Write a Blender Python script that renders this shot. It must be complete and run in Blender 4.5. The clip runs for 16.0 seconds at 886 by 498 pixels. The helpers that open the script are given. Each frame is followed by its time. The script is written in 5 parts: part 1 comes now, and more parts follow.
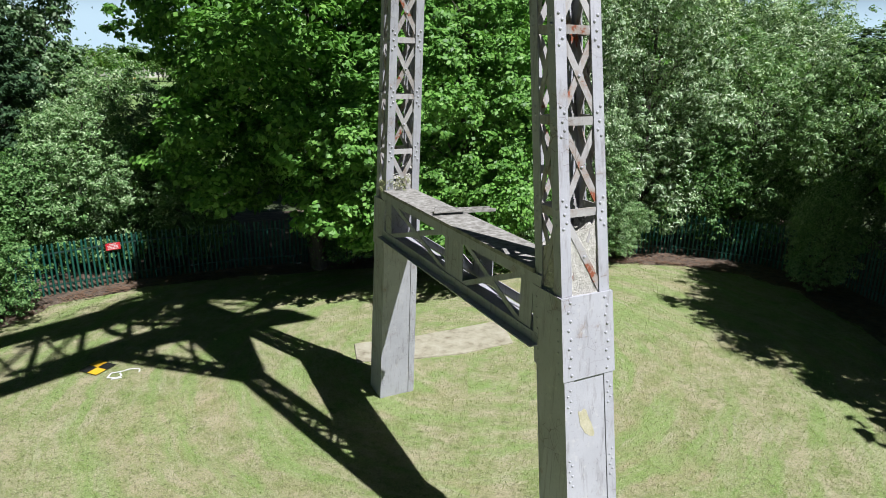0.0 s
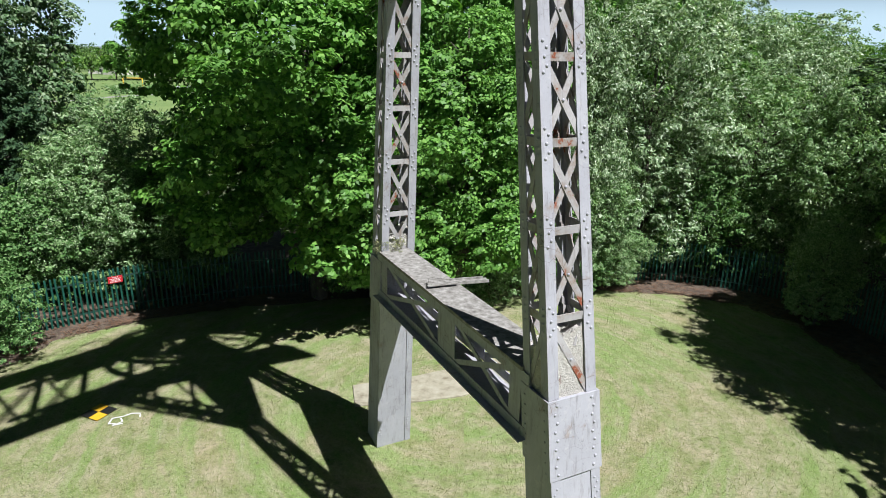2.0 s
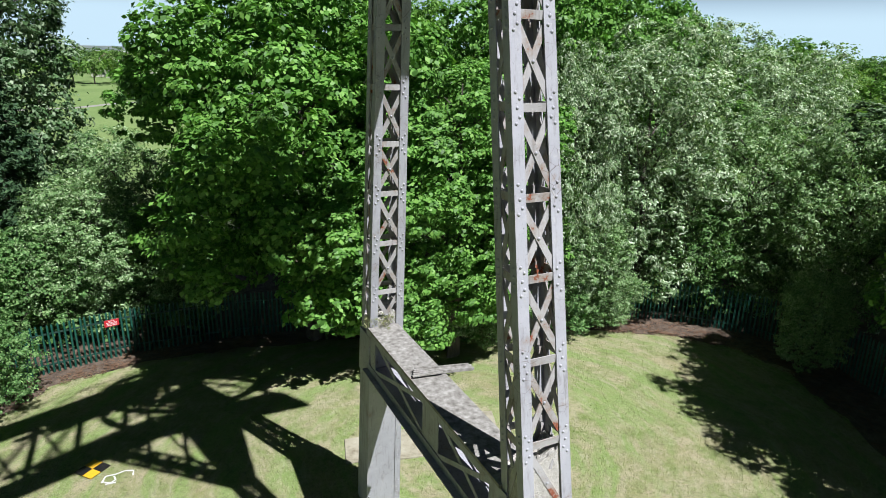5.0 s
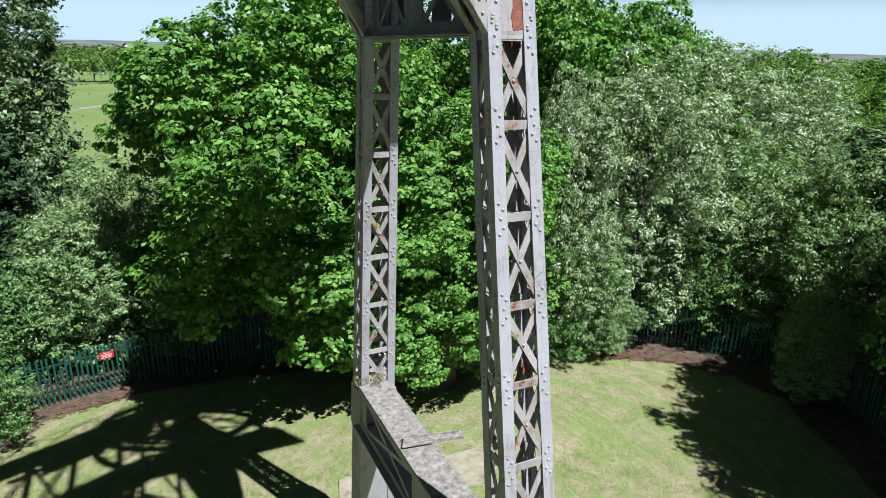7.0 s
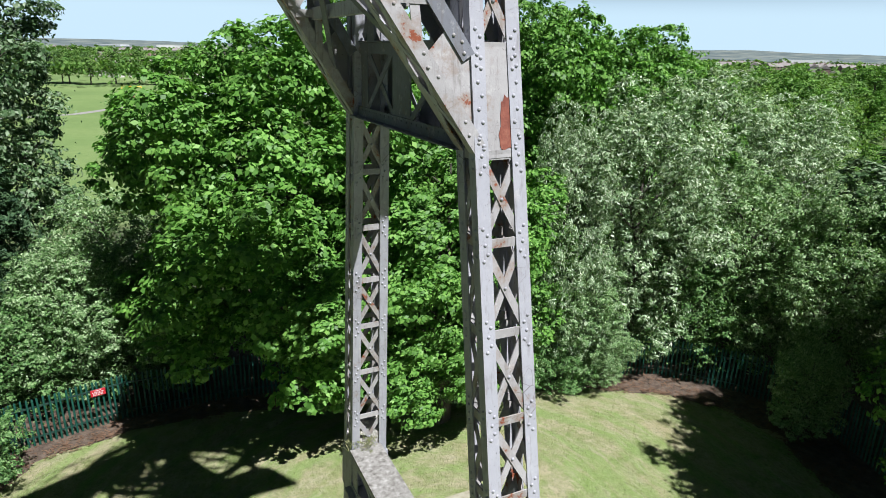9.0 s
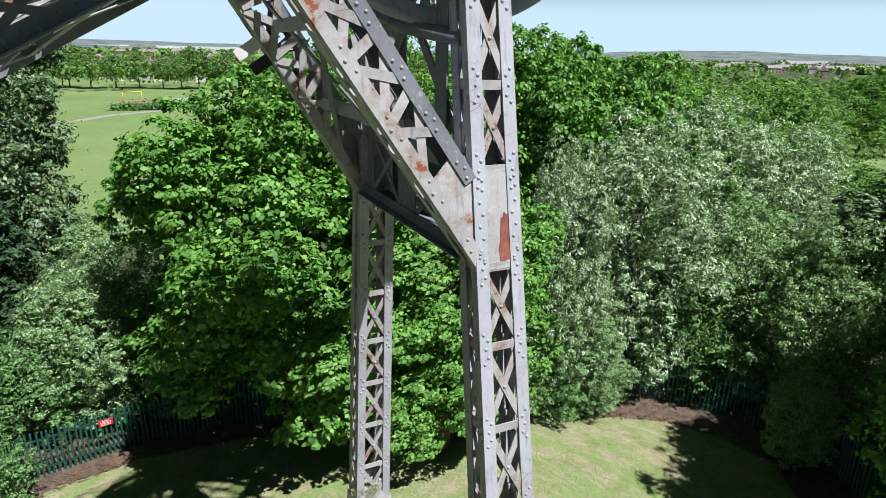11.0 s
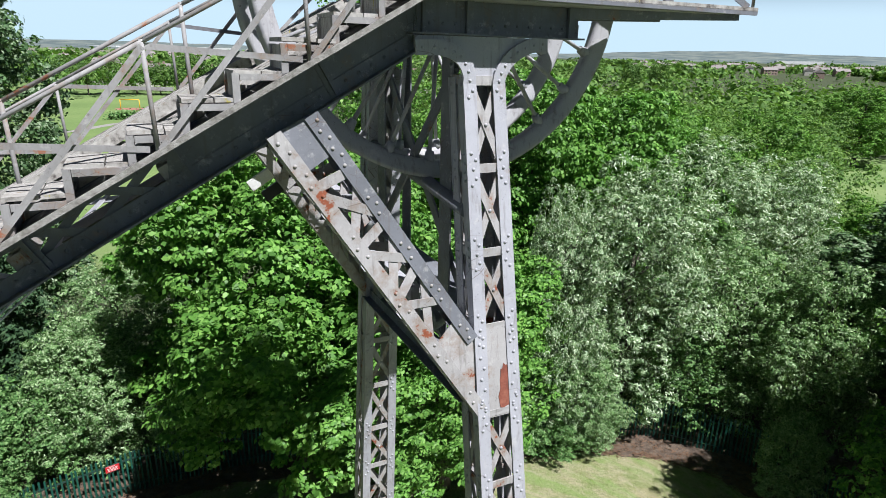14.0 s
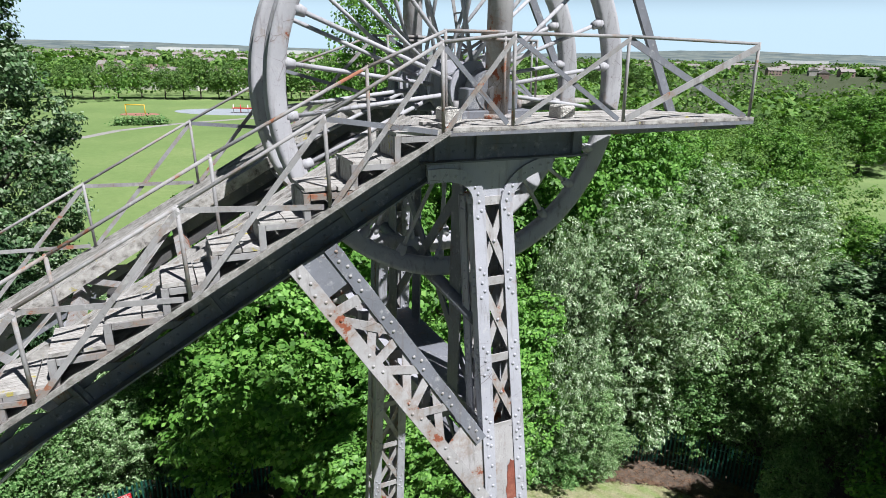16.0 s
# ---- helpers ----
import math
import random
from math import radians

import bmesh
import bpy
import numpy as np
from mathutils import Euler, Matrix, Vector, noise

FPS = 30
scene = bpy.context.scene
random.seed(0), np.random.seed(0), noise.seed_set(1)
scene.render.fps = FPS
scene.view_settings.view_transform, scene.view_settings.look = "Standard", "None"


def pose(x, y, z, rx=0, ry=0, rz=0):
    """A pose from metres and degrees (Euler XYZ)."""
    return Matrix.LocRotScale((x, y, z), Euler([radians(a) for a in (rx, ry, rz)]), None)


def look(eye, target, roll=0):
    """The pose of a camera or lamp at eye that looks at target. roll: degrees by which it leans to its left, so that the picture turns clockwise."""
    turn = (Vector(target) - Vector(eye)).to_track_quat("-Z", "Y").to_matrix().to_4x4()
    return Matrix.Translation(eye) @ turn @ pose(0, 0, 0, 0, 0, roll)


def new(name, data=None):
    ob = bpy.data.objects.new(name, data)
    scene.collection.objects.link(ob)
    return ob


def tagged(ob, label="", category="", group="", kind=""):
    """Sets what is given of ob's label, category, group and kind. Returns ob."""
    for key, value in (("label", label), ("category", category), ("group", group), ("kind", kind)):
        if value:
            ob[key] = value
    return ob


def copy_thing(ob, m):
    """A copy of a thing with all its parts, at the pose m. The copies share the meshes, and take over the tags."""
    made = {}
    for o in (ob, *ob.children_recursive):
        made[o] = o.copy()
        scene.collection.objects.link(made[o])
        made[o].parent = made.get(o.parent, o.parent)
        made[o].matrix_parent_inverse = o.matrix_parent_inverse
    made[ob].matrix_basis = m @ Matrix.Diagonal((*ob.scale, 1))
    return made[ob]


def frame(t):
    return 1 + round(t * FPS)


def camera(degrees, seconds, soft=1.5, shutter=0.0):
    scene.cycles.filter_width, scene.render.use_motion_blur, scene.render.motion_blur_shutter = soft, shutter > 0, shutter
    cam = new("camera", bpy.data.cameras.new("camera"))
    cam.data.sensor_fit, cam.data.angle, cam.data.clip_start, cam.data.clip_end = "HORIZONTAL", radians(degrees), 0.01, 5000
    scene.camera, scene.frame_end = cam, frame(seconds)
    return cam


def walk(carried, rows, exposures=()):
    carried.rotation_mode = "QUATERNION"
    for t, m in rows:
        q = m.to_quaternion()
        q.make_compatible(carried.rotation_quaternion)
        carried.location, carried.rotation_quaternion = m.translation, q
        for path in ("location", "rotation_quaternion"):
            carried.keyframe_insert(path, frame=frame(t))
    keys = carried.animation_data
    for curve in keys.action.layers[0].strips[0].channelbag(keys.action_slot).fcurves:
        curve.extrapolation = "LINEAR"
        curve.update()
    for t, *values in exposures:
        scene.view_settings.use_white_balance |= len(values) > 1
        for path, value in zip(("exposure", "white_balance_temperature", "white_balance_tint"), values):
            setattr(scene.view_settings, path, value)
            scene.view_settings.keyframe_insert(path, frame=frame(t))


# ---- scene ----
cam = camera(72.0, 16.0, soft=0.5)
PATH = [
    (0, (0.661, 0.026, 7.576), (0.614, 1.938, 6.993), 1.0),
    (0.5, (0.693, 0.108, 7.879), (0.641, 2.019, 7.293), 1.0),
    (1, (0.731, 0.201, 8.236), (0.676, 2.11, 7.644), 1.0),
    (1.5, (0.785, 0.287, 8.587), (0.726, 2.194, 7.989), 1.0),
    (2, (0.824, 0.319, 8.888), (0.762, 2.226, 8.289), 1.0),
    (2.5, (0.839, 0.32, 9.167), (0.775, 2.227, 8.565), 0.9),
    (3, (0.841, 0.338, 9.458), (0.777, 2.243, 8.854), 0.9),
    (3.5, (0.866, 0.471, 9.746), (0.799, 2.376, 9.141), 1.0),
    (4, (0.914, 0.606, 10.035), (0.844, 2.51, 9.428), 1.1),
    (4.2, (0.933, 0.622, 10.087), (0.866, 2.532, 9.496), 1.3),
    (6.5, (1.27, 0.873, 11.4), (1.199, 2.775, 10.785), 1.2),
    (7, (1.222, 1.143, 11.656), (1.15, 3.044, 11.041), 1.2),
    (7.5, (1.24, 1.51, 11.958), (1.167, 3.41, 11.338), 1.3),
    (8, (1.342, 1.651, 12.262), (1.271, 3.551, 11.642), 1.3),
    (8.5, (1.335, 1.692, 12.563), (1.265, 3.593, 11.945), 1.3),
    (9, (1.295, 1.67, 12.833), (1.23, 3.571, 12.216), 1.3),
    (9.2, (1.324, 1.605, 12.906), (1.26, 3.509, 12.296), 1.2),
    (11.5, (1.118, 1.578, 14.458), (1.054, 3.478, 13.838), 1.4),
    (12, (1.013, 1.502, 14.818), (0.944, 3.401, 14.195), 1.5),
    (12.5, (1.004, 1.446, 15.139), (0.939, 3.346, 14.518), 1.4),
    (13, (1.087, 1.525, 15.374), (1.027, 3.426, 14.754), 1.4),
    (13.5, (1.129, 1.589, 15.617), (1.076, 3.49, 14.998), 1.3),
    (14, (1.107, 1.646, 15.885), (1.053, 3.549, 15.269), 1.3),
    (14.5, (1.112, 1.705, 16.254), (1.059, 3.607, 15.636), 1.3),
    (15, (1.082, 1.734, 16.528), (1.033, 3.636, 15.912), 1.3),
    (15.5, (1.058, 1.735, 16.846), (1.012, 3.637, 16.23), 1.2),
    (16, (0.997, 1.68, 17.188), (0.932, 3.582, 16.571), 1.2),
]
walk(cam, [(t, look(eye, target, roll)) for t, eye, target, roll in PATH], exposures=[(0, 0.61, 6000, 12), (16, 0.66, 6000, 12)])

# ---- sky and sun ----
SUN_WAY = Vector((0.500, -0.455, 1.0)).normalized()
world = bpy.data.worlds.new("sky")
scene.world = world
world.use_nodes = True
wn = world.node_tree.nodes
sky = wn.new("ShaderNodeTexSky")
sky.sky_type, sky.sun_disc = "NISHITA", False
sky.sun_elevation = math.asin(SUN_WAY.z)
sky.sun_rotation = math.atan2(SUN_WAY.x, SUN_WAY.y)
sky.air_density, sky.dust_density, sky.ozone_density = 0.2, 0.0, 1.2
wn["Background"].inputs[1].default_value = 0.03
# pale summer haze low in the sky, its height fitted to what the view shows
wl = world.node_tree.links
way_up = wn.new("ShaderNodeTexCoord")
split = wn.new("ShaderNodeSeparateXYZ")
haze = wn.new("ShaderNodeMapRange")
haze.interpolation_type = "SMOOTHSTEP"
haze.inputs["From Min"].default_value, haze.inputs["From Max"].default_value = 0.05, 0.14
haze.inputs["To Min"].default_value, haze.inputs["To Max"].default_value = 1.0, 0.0
veil = wn.new("ShaderNodeMix")
veil.data_type = "RGBA"
veil.inputs[7].default_value = (13.9, 17.9, 19.6, 1)
wl.new(way_up.outputs["Generated"], split.inputs[0])
wl.new(split.outputs["Z"], haze.inputs["Value"])
wl.new(haze.outputs[0], veil.inputs[0])
wl.new(sky.outputs[0], veil.inputs[6])
wl.new(veil.outputs[2], wn["Background"].inputs[0])
sun = new("sun", bpy.data.lights.new("sun", "SUN"))
sun.data.energy, sun.data.angle, sun.data.color = 5.0, radians(0.53), (1.0, 0.96, 0.9)
sun.matrix_world = look(SUN_WAY * 60, (0, 0, 0))

# ---- materials ----


def material(name, rough=0.7, metal=0.0):
    m = bpy.data.materials.new(name)
    m.use_nodes = True
    b = m.node_tree.nodes["Principled BSDF"]
    b.inputs["Roughness"].default_value = rough
    b.inputs["Metallic"].default_value = metal
    return m, m.node_tree, b


def coords(tree, scale=(1, 1, 1)):
    c = tree.nodes.new("ShaderNodeTexCoord")
    mp = tree.nodes.new("ShaderNodeMapping")
    mp.inputs["Scale"].default_value = scale
    tree.links.new(c.outputs["Object"], mp.inputs["Vector"])
    return mp.outputs[0]


def noise_tex(tree, vec, scale, detail=4.0, rough=0.6):
    n = tree.nodes.new("ShaderNodeTexNoise")
    n.inputs["Scale"].default_value, n.inputs["Detail"].default_value, n.inputs["Roughness"].default_value = scale, detail, rough
    tree.links.new(vec, n.inputs["Vector"])
    return n.outputs["Fac"]


def ramp(tree, fac, stops):
    r = tree.nodes.new("ShaderNodeValToRGB")
    e = r.color_ramp.elements
    while len(e) < len(stops):
        e.new(0.5)
    for el, (pos, col) in zip(e, stops):
        el.position = pos
        el.color = (*col, 1) if len(col) == 3 else (col[0],) * 3 + (1,)
    tree.links.new(fac, r.inputs["Fac"])
    return r.outputs["Color"]


def mixc(tree, fac, a, b, mode="MIX"):
    x = tree.nodes.new("ShaderNodeMix")
    x.data_type, x.blend_type = "RGBA", mode
    for val, sock in ((fac, x.inputs[0]), (a, x.inputs[6]), (b, x.inputs[7])):
        if isinstance(val, (int, float)):
            sock.default_value = val
        elif isinstance(val, tuple):
            sock.default_value = (*val, 1)
        else:
            tree.links.new(val, sock)
    return x.outputs[2]


def bump(tree, bsdf, height, strength=0.3, dist=0.02):
    b = tree.nodes.new("ShaderNodeBump")
    b.inputs["Strength"].default_value, b.inputs["Distance"].default_value = strength, dist
    tree.links.new(height, b.inputs["Height"])
    tree.links.new(b.outputs[0], bsdf.inputs["Normal"])


def painted_steel(name, base, dark, rust_at=0.66, rust=(0.17, 0.055, 0.03)):
    m, t, b = material(name, 0.5)
    b.inputs["Specular IOR Level"].default_value = 0.22
    v = coords(t)
    vs = coords(t, (9, 9, 0.6))
    stain = noise_tex(t, v, 1.3, 7, 0.65)
    streak = noise_tex(t, vs, 1.6, 6, 0.65)
    c = mixc(t, ramp(t, stain, [(0.35, (0,)), (0.68, (1,))]), base, dark)
    c = mixc(t, ramp(t, streak, [(0.54, (0,)), (0.74, (0.65,))]), c, (0.15, 0.135, 0.125))
    # old pale coats showing, soot specks and hairline flaking
    pale = noise_tex(t, v, 7, 8, 0.75)
    c = mixc(t, ramp(t, pale, [(0.56, (0,)), (0.68, (0.5,))]), c, (0.56, 0.55, 0.53))
    soot = noise_tex(t, v, 26, 7, 0.75)
    c = mixc(t, ramp(t, soot, [(0.3, (0.7,)), (0.4, (0,))]), c, (0.07, 0.065, 0.06))
    flake = t.nodes.new("ShaderNodeTexVoronoi")
    flake.feature = "DISTANCE_TO_EDGE"
    flake.inputs["Scale"].default_value = 5.5
    t.links.new(v, flake.inputs["Vector"])
    crack = t.nodes.new("ShaderNodeMath")
    crack.operation = "MULTIPLY"
    t.links.new(ramp(t, flake.outputs["Distance"], [(0.0, (1,)), (0.02, (0,))]), crack.inputs[0])
    t.links.new(ramp(t, stain, [(0.52, (0,)), (0.62, (0.8,))]), crack.inputs[1])
    c = mixc(t, crack.outputs[0], c, (0.1, 0.06, 0.045))
    rn = noise_tex(t, v, 2.6, 10, 0.7)
    halo = ramp(t, rn, [(rust_at - 0.1, (0,)), (rust_at, (0.6,))])
    c = mixc(t, halo, c, (0.27, 0.2, 0.15))
    rmask = ramp(t, rn, [(rust_at, (0,)), (rust_at + 0.02, (1,))])
    rc = mixc(t, noise_tex(t, v, 30, 3), rust, tuple(x * 1.9 for x in rust))
    c = mixc(t, rmask, c, rc)
    t.links.new(c, b.inputs["Base Color"])
    t.links.new(ramp(t, rmask, [(0, (0.62,)), (1, (0.95,))]), b.inputs["Roughness"])
    h = mixc(t, 0.5, mixc(t, 0.5, noise_tex(t, v, 42, 6), soot), rn)
    bump(t, b, h, 0.5, 0.014)
    return m


def plain_noise(name, stops, scale, rough=0.8, bump_scale=40, bump_strength=0.4, dist=0.01, squash=(1, 1, 1)):
    m, t, b = material(name, rough)
    v = coords(t, squash)
    big = noise_tex(t, v, scale, 8, 0.68)
    c = ramp(t, big, stops)
    fine = noise_tex(t, v, bump_scale, 5, 0.65)
    c = mixc(t, 0.35, c, ramp(t, fine, [(0.3, (0.35,)), (0.7, (1.0,))]), "MULTIPLY")
    t.links.new(c, b.inputs["Base Color"])
    bump(t, b, fine, bump_strength, dist)
    return m


PAINT = painted_steel("grey_painted_steel", (0.42, 0.425, 0.465), (0.345, 0.35, 0.385), 0.7)
# blue-grey coat, darkened to carry the shade on girders and inner steel
BLUE_GREY_SHADE = painted_steel("blue_grey_shade_paint", (0.21, 0.22, 0.25), (0.14, 0.148, 0.165), 0.68)
PAINT_WORN = painted_steel("worn_grey_painted_steel", (0.42, 0.41, 0.41), (0.31, 0.3, 0.3), 0.6)
WHEEL_PAINT = painted_steel("pale_grey_wheel_paint", (0.43, 0.43, 0.45), (0.35, 0.35, 0.37), 0.71)
RAIL_PAINT = painted_steel("rusty_grey_rail_paint", (0.36, 0.355, 0.355), (0.2, 0.195, 0.195), 0.61, (0.2, 0.09, 0.055))
PRIMER = plain_noise("red_oxide_primer", [(0.3, (0.16, 0.045, 0.03)), (0.55, (0.27, 0.085, 0.055)), (0.75, (0.33, 0.14, 0.09))], 9, 0.8)
YELLOW_UNDERCOAT = plain_noise("yellow_undercoat", [(0.35, (0.46, 0.43, 0.29)), (0.7, (0.56, 0.53, 0.4))], 12, 0.7)
LICHEN_PLATE = plain_noise("lichen_covered_plate", [(0.28, (0.085, 0.08, 0.075)), (0.42, (0.23, 0.22, 0.2)), (0.58, (0.36, 0.35, 0.33)), (0.72, (0.52, 0.51, 0.48))], 9, 0.95, 60, 0.8)
CONCRETE = plain_noise("rough_fill_concrete", [(0.28, (0.3, 0.27, 0.22)), (0.38, (0.66, 0.63, 0.57)), (0.7, (0.84, 0.82, 0.77))], 16, 0.95, 45, 1.0, 0.06)
SLAB = plain_noise("weathered_slab_concrete", [(0.3, (0.2, 0.17, 0.115)), (0.48, (0.36, 0.335, 0.25)), (0.7, (0.45, 0.425, 0.335))], 3.0, 0.9, 55, 0.4)
DARK_IRON = plain_noise("dark_iron", [(0.3, (0.06, 0.06, 0.065)), (0.7, (0.12, 0.115, 0.11))], 6, 0.6)
FENCE_GREEN = plain_noise("green_fence_paint", [(0.3, (0.012, 0.07, 0.05)), (0.6, (0.02, 0.12, 0.085)), (0.8, (0.05, 0.17, 0.125))], 3, 0.45)
FENCE_DARK = plain_noise("dark_fence_rail_paint", [(0.3, (0.012, 0.03, 0.024)), (0.7, (0.03, 0.07, 0.055))], 3, 0.5)
SIGN_RED = plain_noise("red_sign_enamel", [(0.3, (0.5, 0.02, 0.03)), (0.7, (0.62, 0.035, 0.045))], 3, 0.4)
WHITE = plain_noise("white_paint", [(0.3, (0.7, 0.7, 0.69)), (0.7, (0.8, 0.8, 0.79))], 6, 0.5)
TARGET_YELLOW = plain_noise("yellow_target_vinyl", [(0.3, (0.72, 0.42, 0.02)), (0.7, (0.8, 0.5, 0.03))], 5, 0.5)
BLACK = plain_noise("black_vinyl", [(0.3, (0.008, 0.008, 0.009)), (0.7, (0.02, 0.02, 0.02))], 5, 0.5)
SOIL = plain_noise("bare_soil_and_litter", [(0.3, (0.055, 0.038, 0.028)), (0.5, (0.13, 0.095, 0.07)), (0.7, (0.22, 0.17, 0.13))], 3.5, 0.95, 26, 1.0, 0.05)
LITTER = plain_noise("dead_leaves", [(0.3, (0.1, 0.055, 0.03)), (0.7, (0.26, 0.16, 0.1))], 1.5, 0.9)


def timber_material():
    m, t, b = material("weathered_pale_timber", 0.9)
    v = coords(t)
    grain = noise_tex(t, coords(t, (3, 40, 3)), 2.2, 8, 0.7)
    c = ramp(t, grain, [(0.32, (0.07, 0.06, 0.055)), (0.45, (0.33, 0.315, 0.295)), (0.68, (0.56, 0.545, 0.52))])
    flake = noise_tex(t, v, 6, 9, 0.72)
    c = mixc(t, ramp(t, flake, [(0.58, (0,)), (0.63, (1,))]), c, (0.3, 0.26, 0.22))
    moss = noise_tex(t, v, 3.2, 7, 0.7)
    c = mixc(t, ramp(t, moss, [(0.64, (0,)), (0.67, (0.9,))]), c, (0.4, 0.34, 0.06))
    t.links.new(c, b.inputs["Base Color"])
    bump(t, b, mixc(t, 0.5, grain, flake), 0.9, 0.02)
    return m


TIMBER = timber_material()


def leaf_material(name, deep, mid, light, gloss=0.42, trans=0.35, patch=0.35, tints=False):
    m, t, b = material(name, gloss + 0.12)
    b.inputs["Specular IOR Level"].default_value = 0.3
    g = t.nodes.new("ShaderNodeNewGeometry")
    c = ramp(t, g.outputs["Random Per Island"], [(0.0, deep), (0.5, mid), (1.0, light)])
    big = noise_tex(t, coords(t), patch, 3)
    if tints:
        tone = ramp(t, big, [(0.3, (0.55, 0.62, 0.6)), (0.42, (0.8, 0.85, 0.75)), (0.5, (1.0, 1.0, 0.8)), (0.58, (0.75, 0.9, 0.7)), (0.7, (1.2, 1.12, 0.95))])
        c = mixc(t, 1.0, c, tone, "MULTIPLY")
    else:
        c = mixc(t, 0.5, c, ramp(t, big, [(0.3, (0.55,)), (0.7, (1.0,))]), "MULTIPLY")
    t.links.new(c, b.inputs["Base Color"])
    tr = t.nodes.new("ShaderNodeBsdfTranslucent")
    t.links.new(mixc(t, 1.0, c, (1.0, 1.15, 0.45), "MULTIPLY"), tr.inputs["Color"])
    mx = t.nodes.new("ShaderNodeMixShader")
    mx.inputs[0].default_value = trans
    t.links.new(b.outputs[0], mx.inputs[1])
    t.links.new(tr.outputs[0], mx.inputs[2])
    t.links.new(mx.outputs[0], t.nodes["Material Output"].inputs["Surface"])
    return m


LEAF_SYCAMORE = leaf_material("sycamore_leaf", (0.075, 0.185, 0.034), (0.145, 0.335, 0.058), (0.27, 0.5, 0.11), 0.36, 0.28)
LEAF_ASH = leaf_material("bright_green_leaf", (0.07, 0.17, 0.03), (0.15, 0.33, 0.055), (0.27, 0.48, 0.1), 0.4, 0.28)
LEAF_WILLOW = leaf_material("grey_willow_leaf", (0.1, 0.18, 0.075), (0.26, 0.4, 0.19), (0.76, 0.86, 0.66), 0.4, 0.22)
LEAF_SALLOW = leaf_material("sallow_leaf", (0.085, 0.185, 0.055), (0.215, 0.37, 0.135), (0.52, 0.66, 0.4), 0.4, 0.24)
LEAF_POPLAR = leaf_material("dark_poplar_leaf", (0.045, 0.1, 0.035), (0.11, 0.21, 0.08), (0.36, 0.46, 0.3), 0.4, 0.2)
LEAF_SHRUB = leaf_material("shrub_leaf", (0.06, 0.15, 0.04), (0.14, 0.29, 0.085), (0.3, 0.47, 0.19), 0.4, 0.25)
LEAF_CONIFER = leaf_material("dark_conifer_needles", (0.025, 0.065, 0.03), (0.05, 0.11, 0.045), (0.085, 0.155, 0.065), 0.55, 0.12)
LEAF_FAR = leaf_material("distant_leaf", (0.09, 0.17, 0.05), (0.15, 0.27, 0.075), (0.25, 0.38, 0.12), 0.6, 0.3, 0.11, True)
BARK = plain_noise("grey_brown_bark", [(0.3, (0.05, 0.042, 0.034)), (0.7, (0.16, 0.14, 0.115))], 5, 0.95, 22, 1.0, 0.04, (1, 1, 0.25))
GRASS_BLADE = leaf_material("grass_blade", (0.15, 0.2, 0.055), (0.28, 0.31, 0.13), (0.46, 0.44, 0.27), 0.6, 0.3, 0.5)


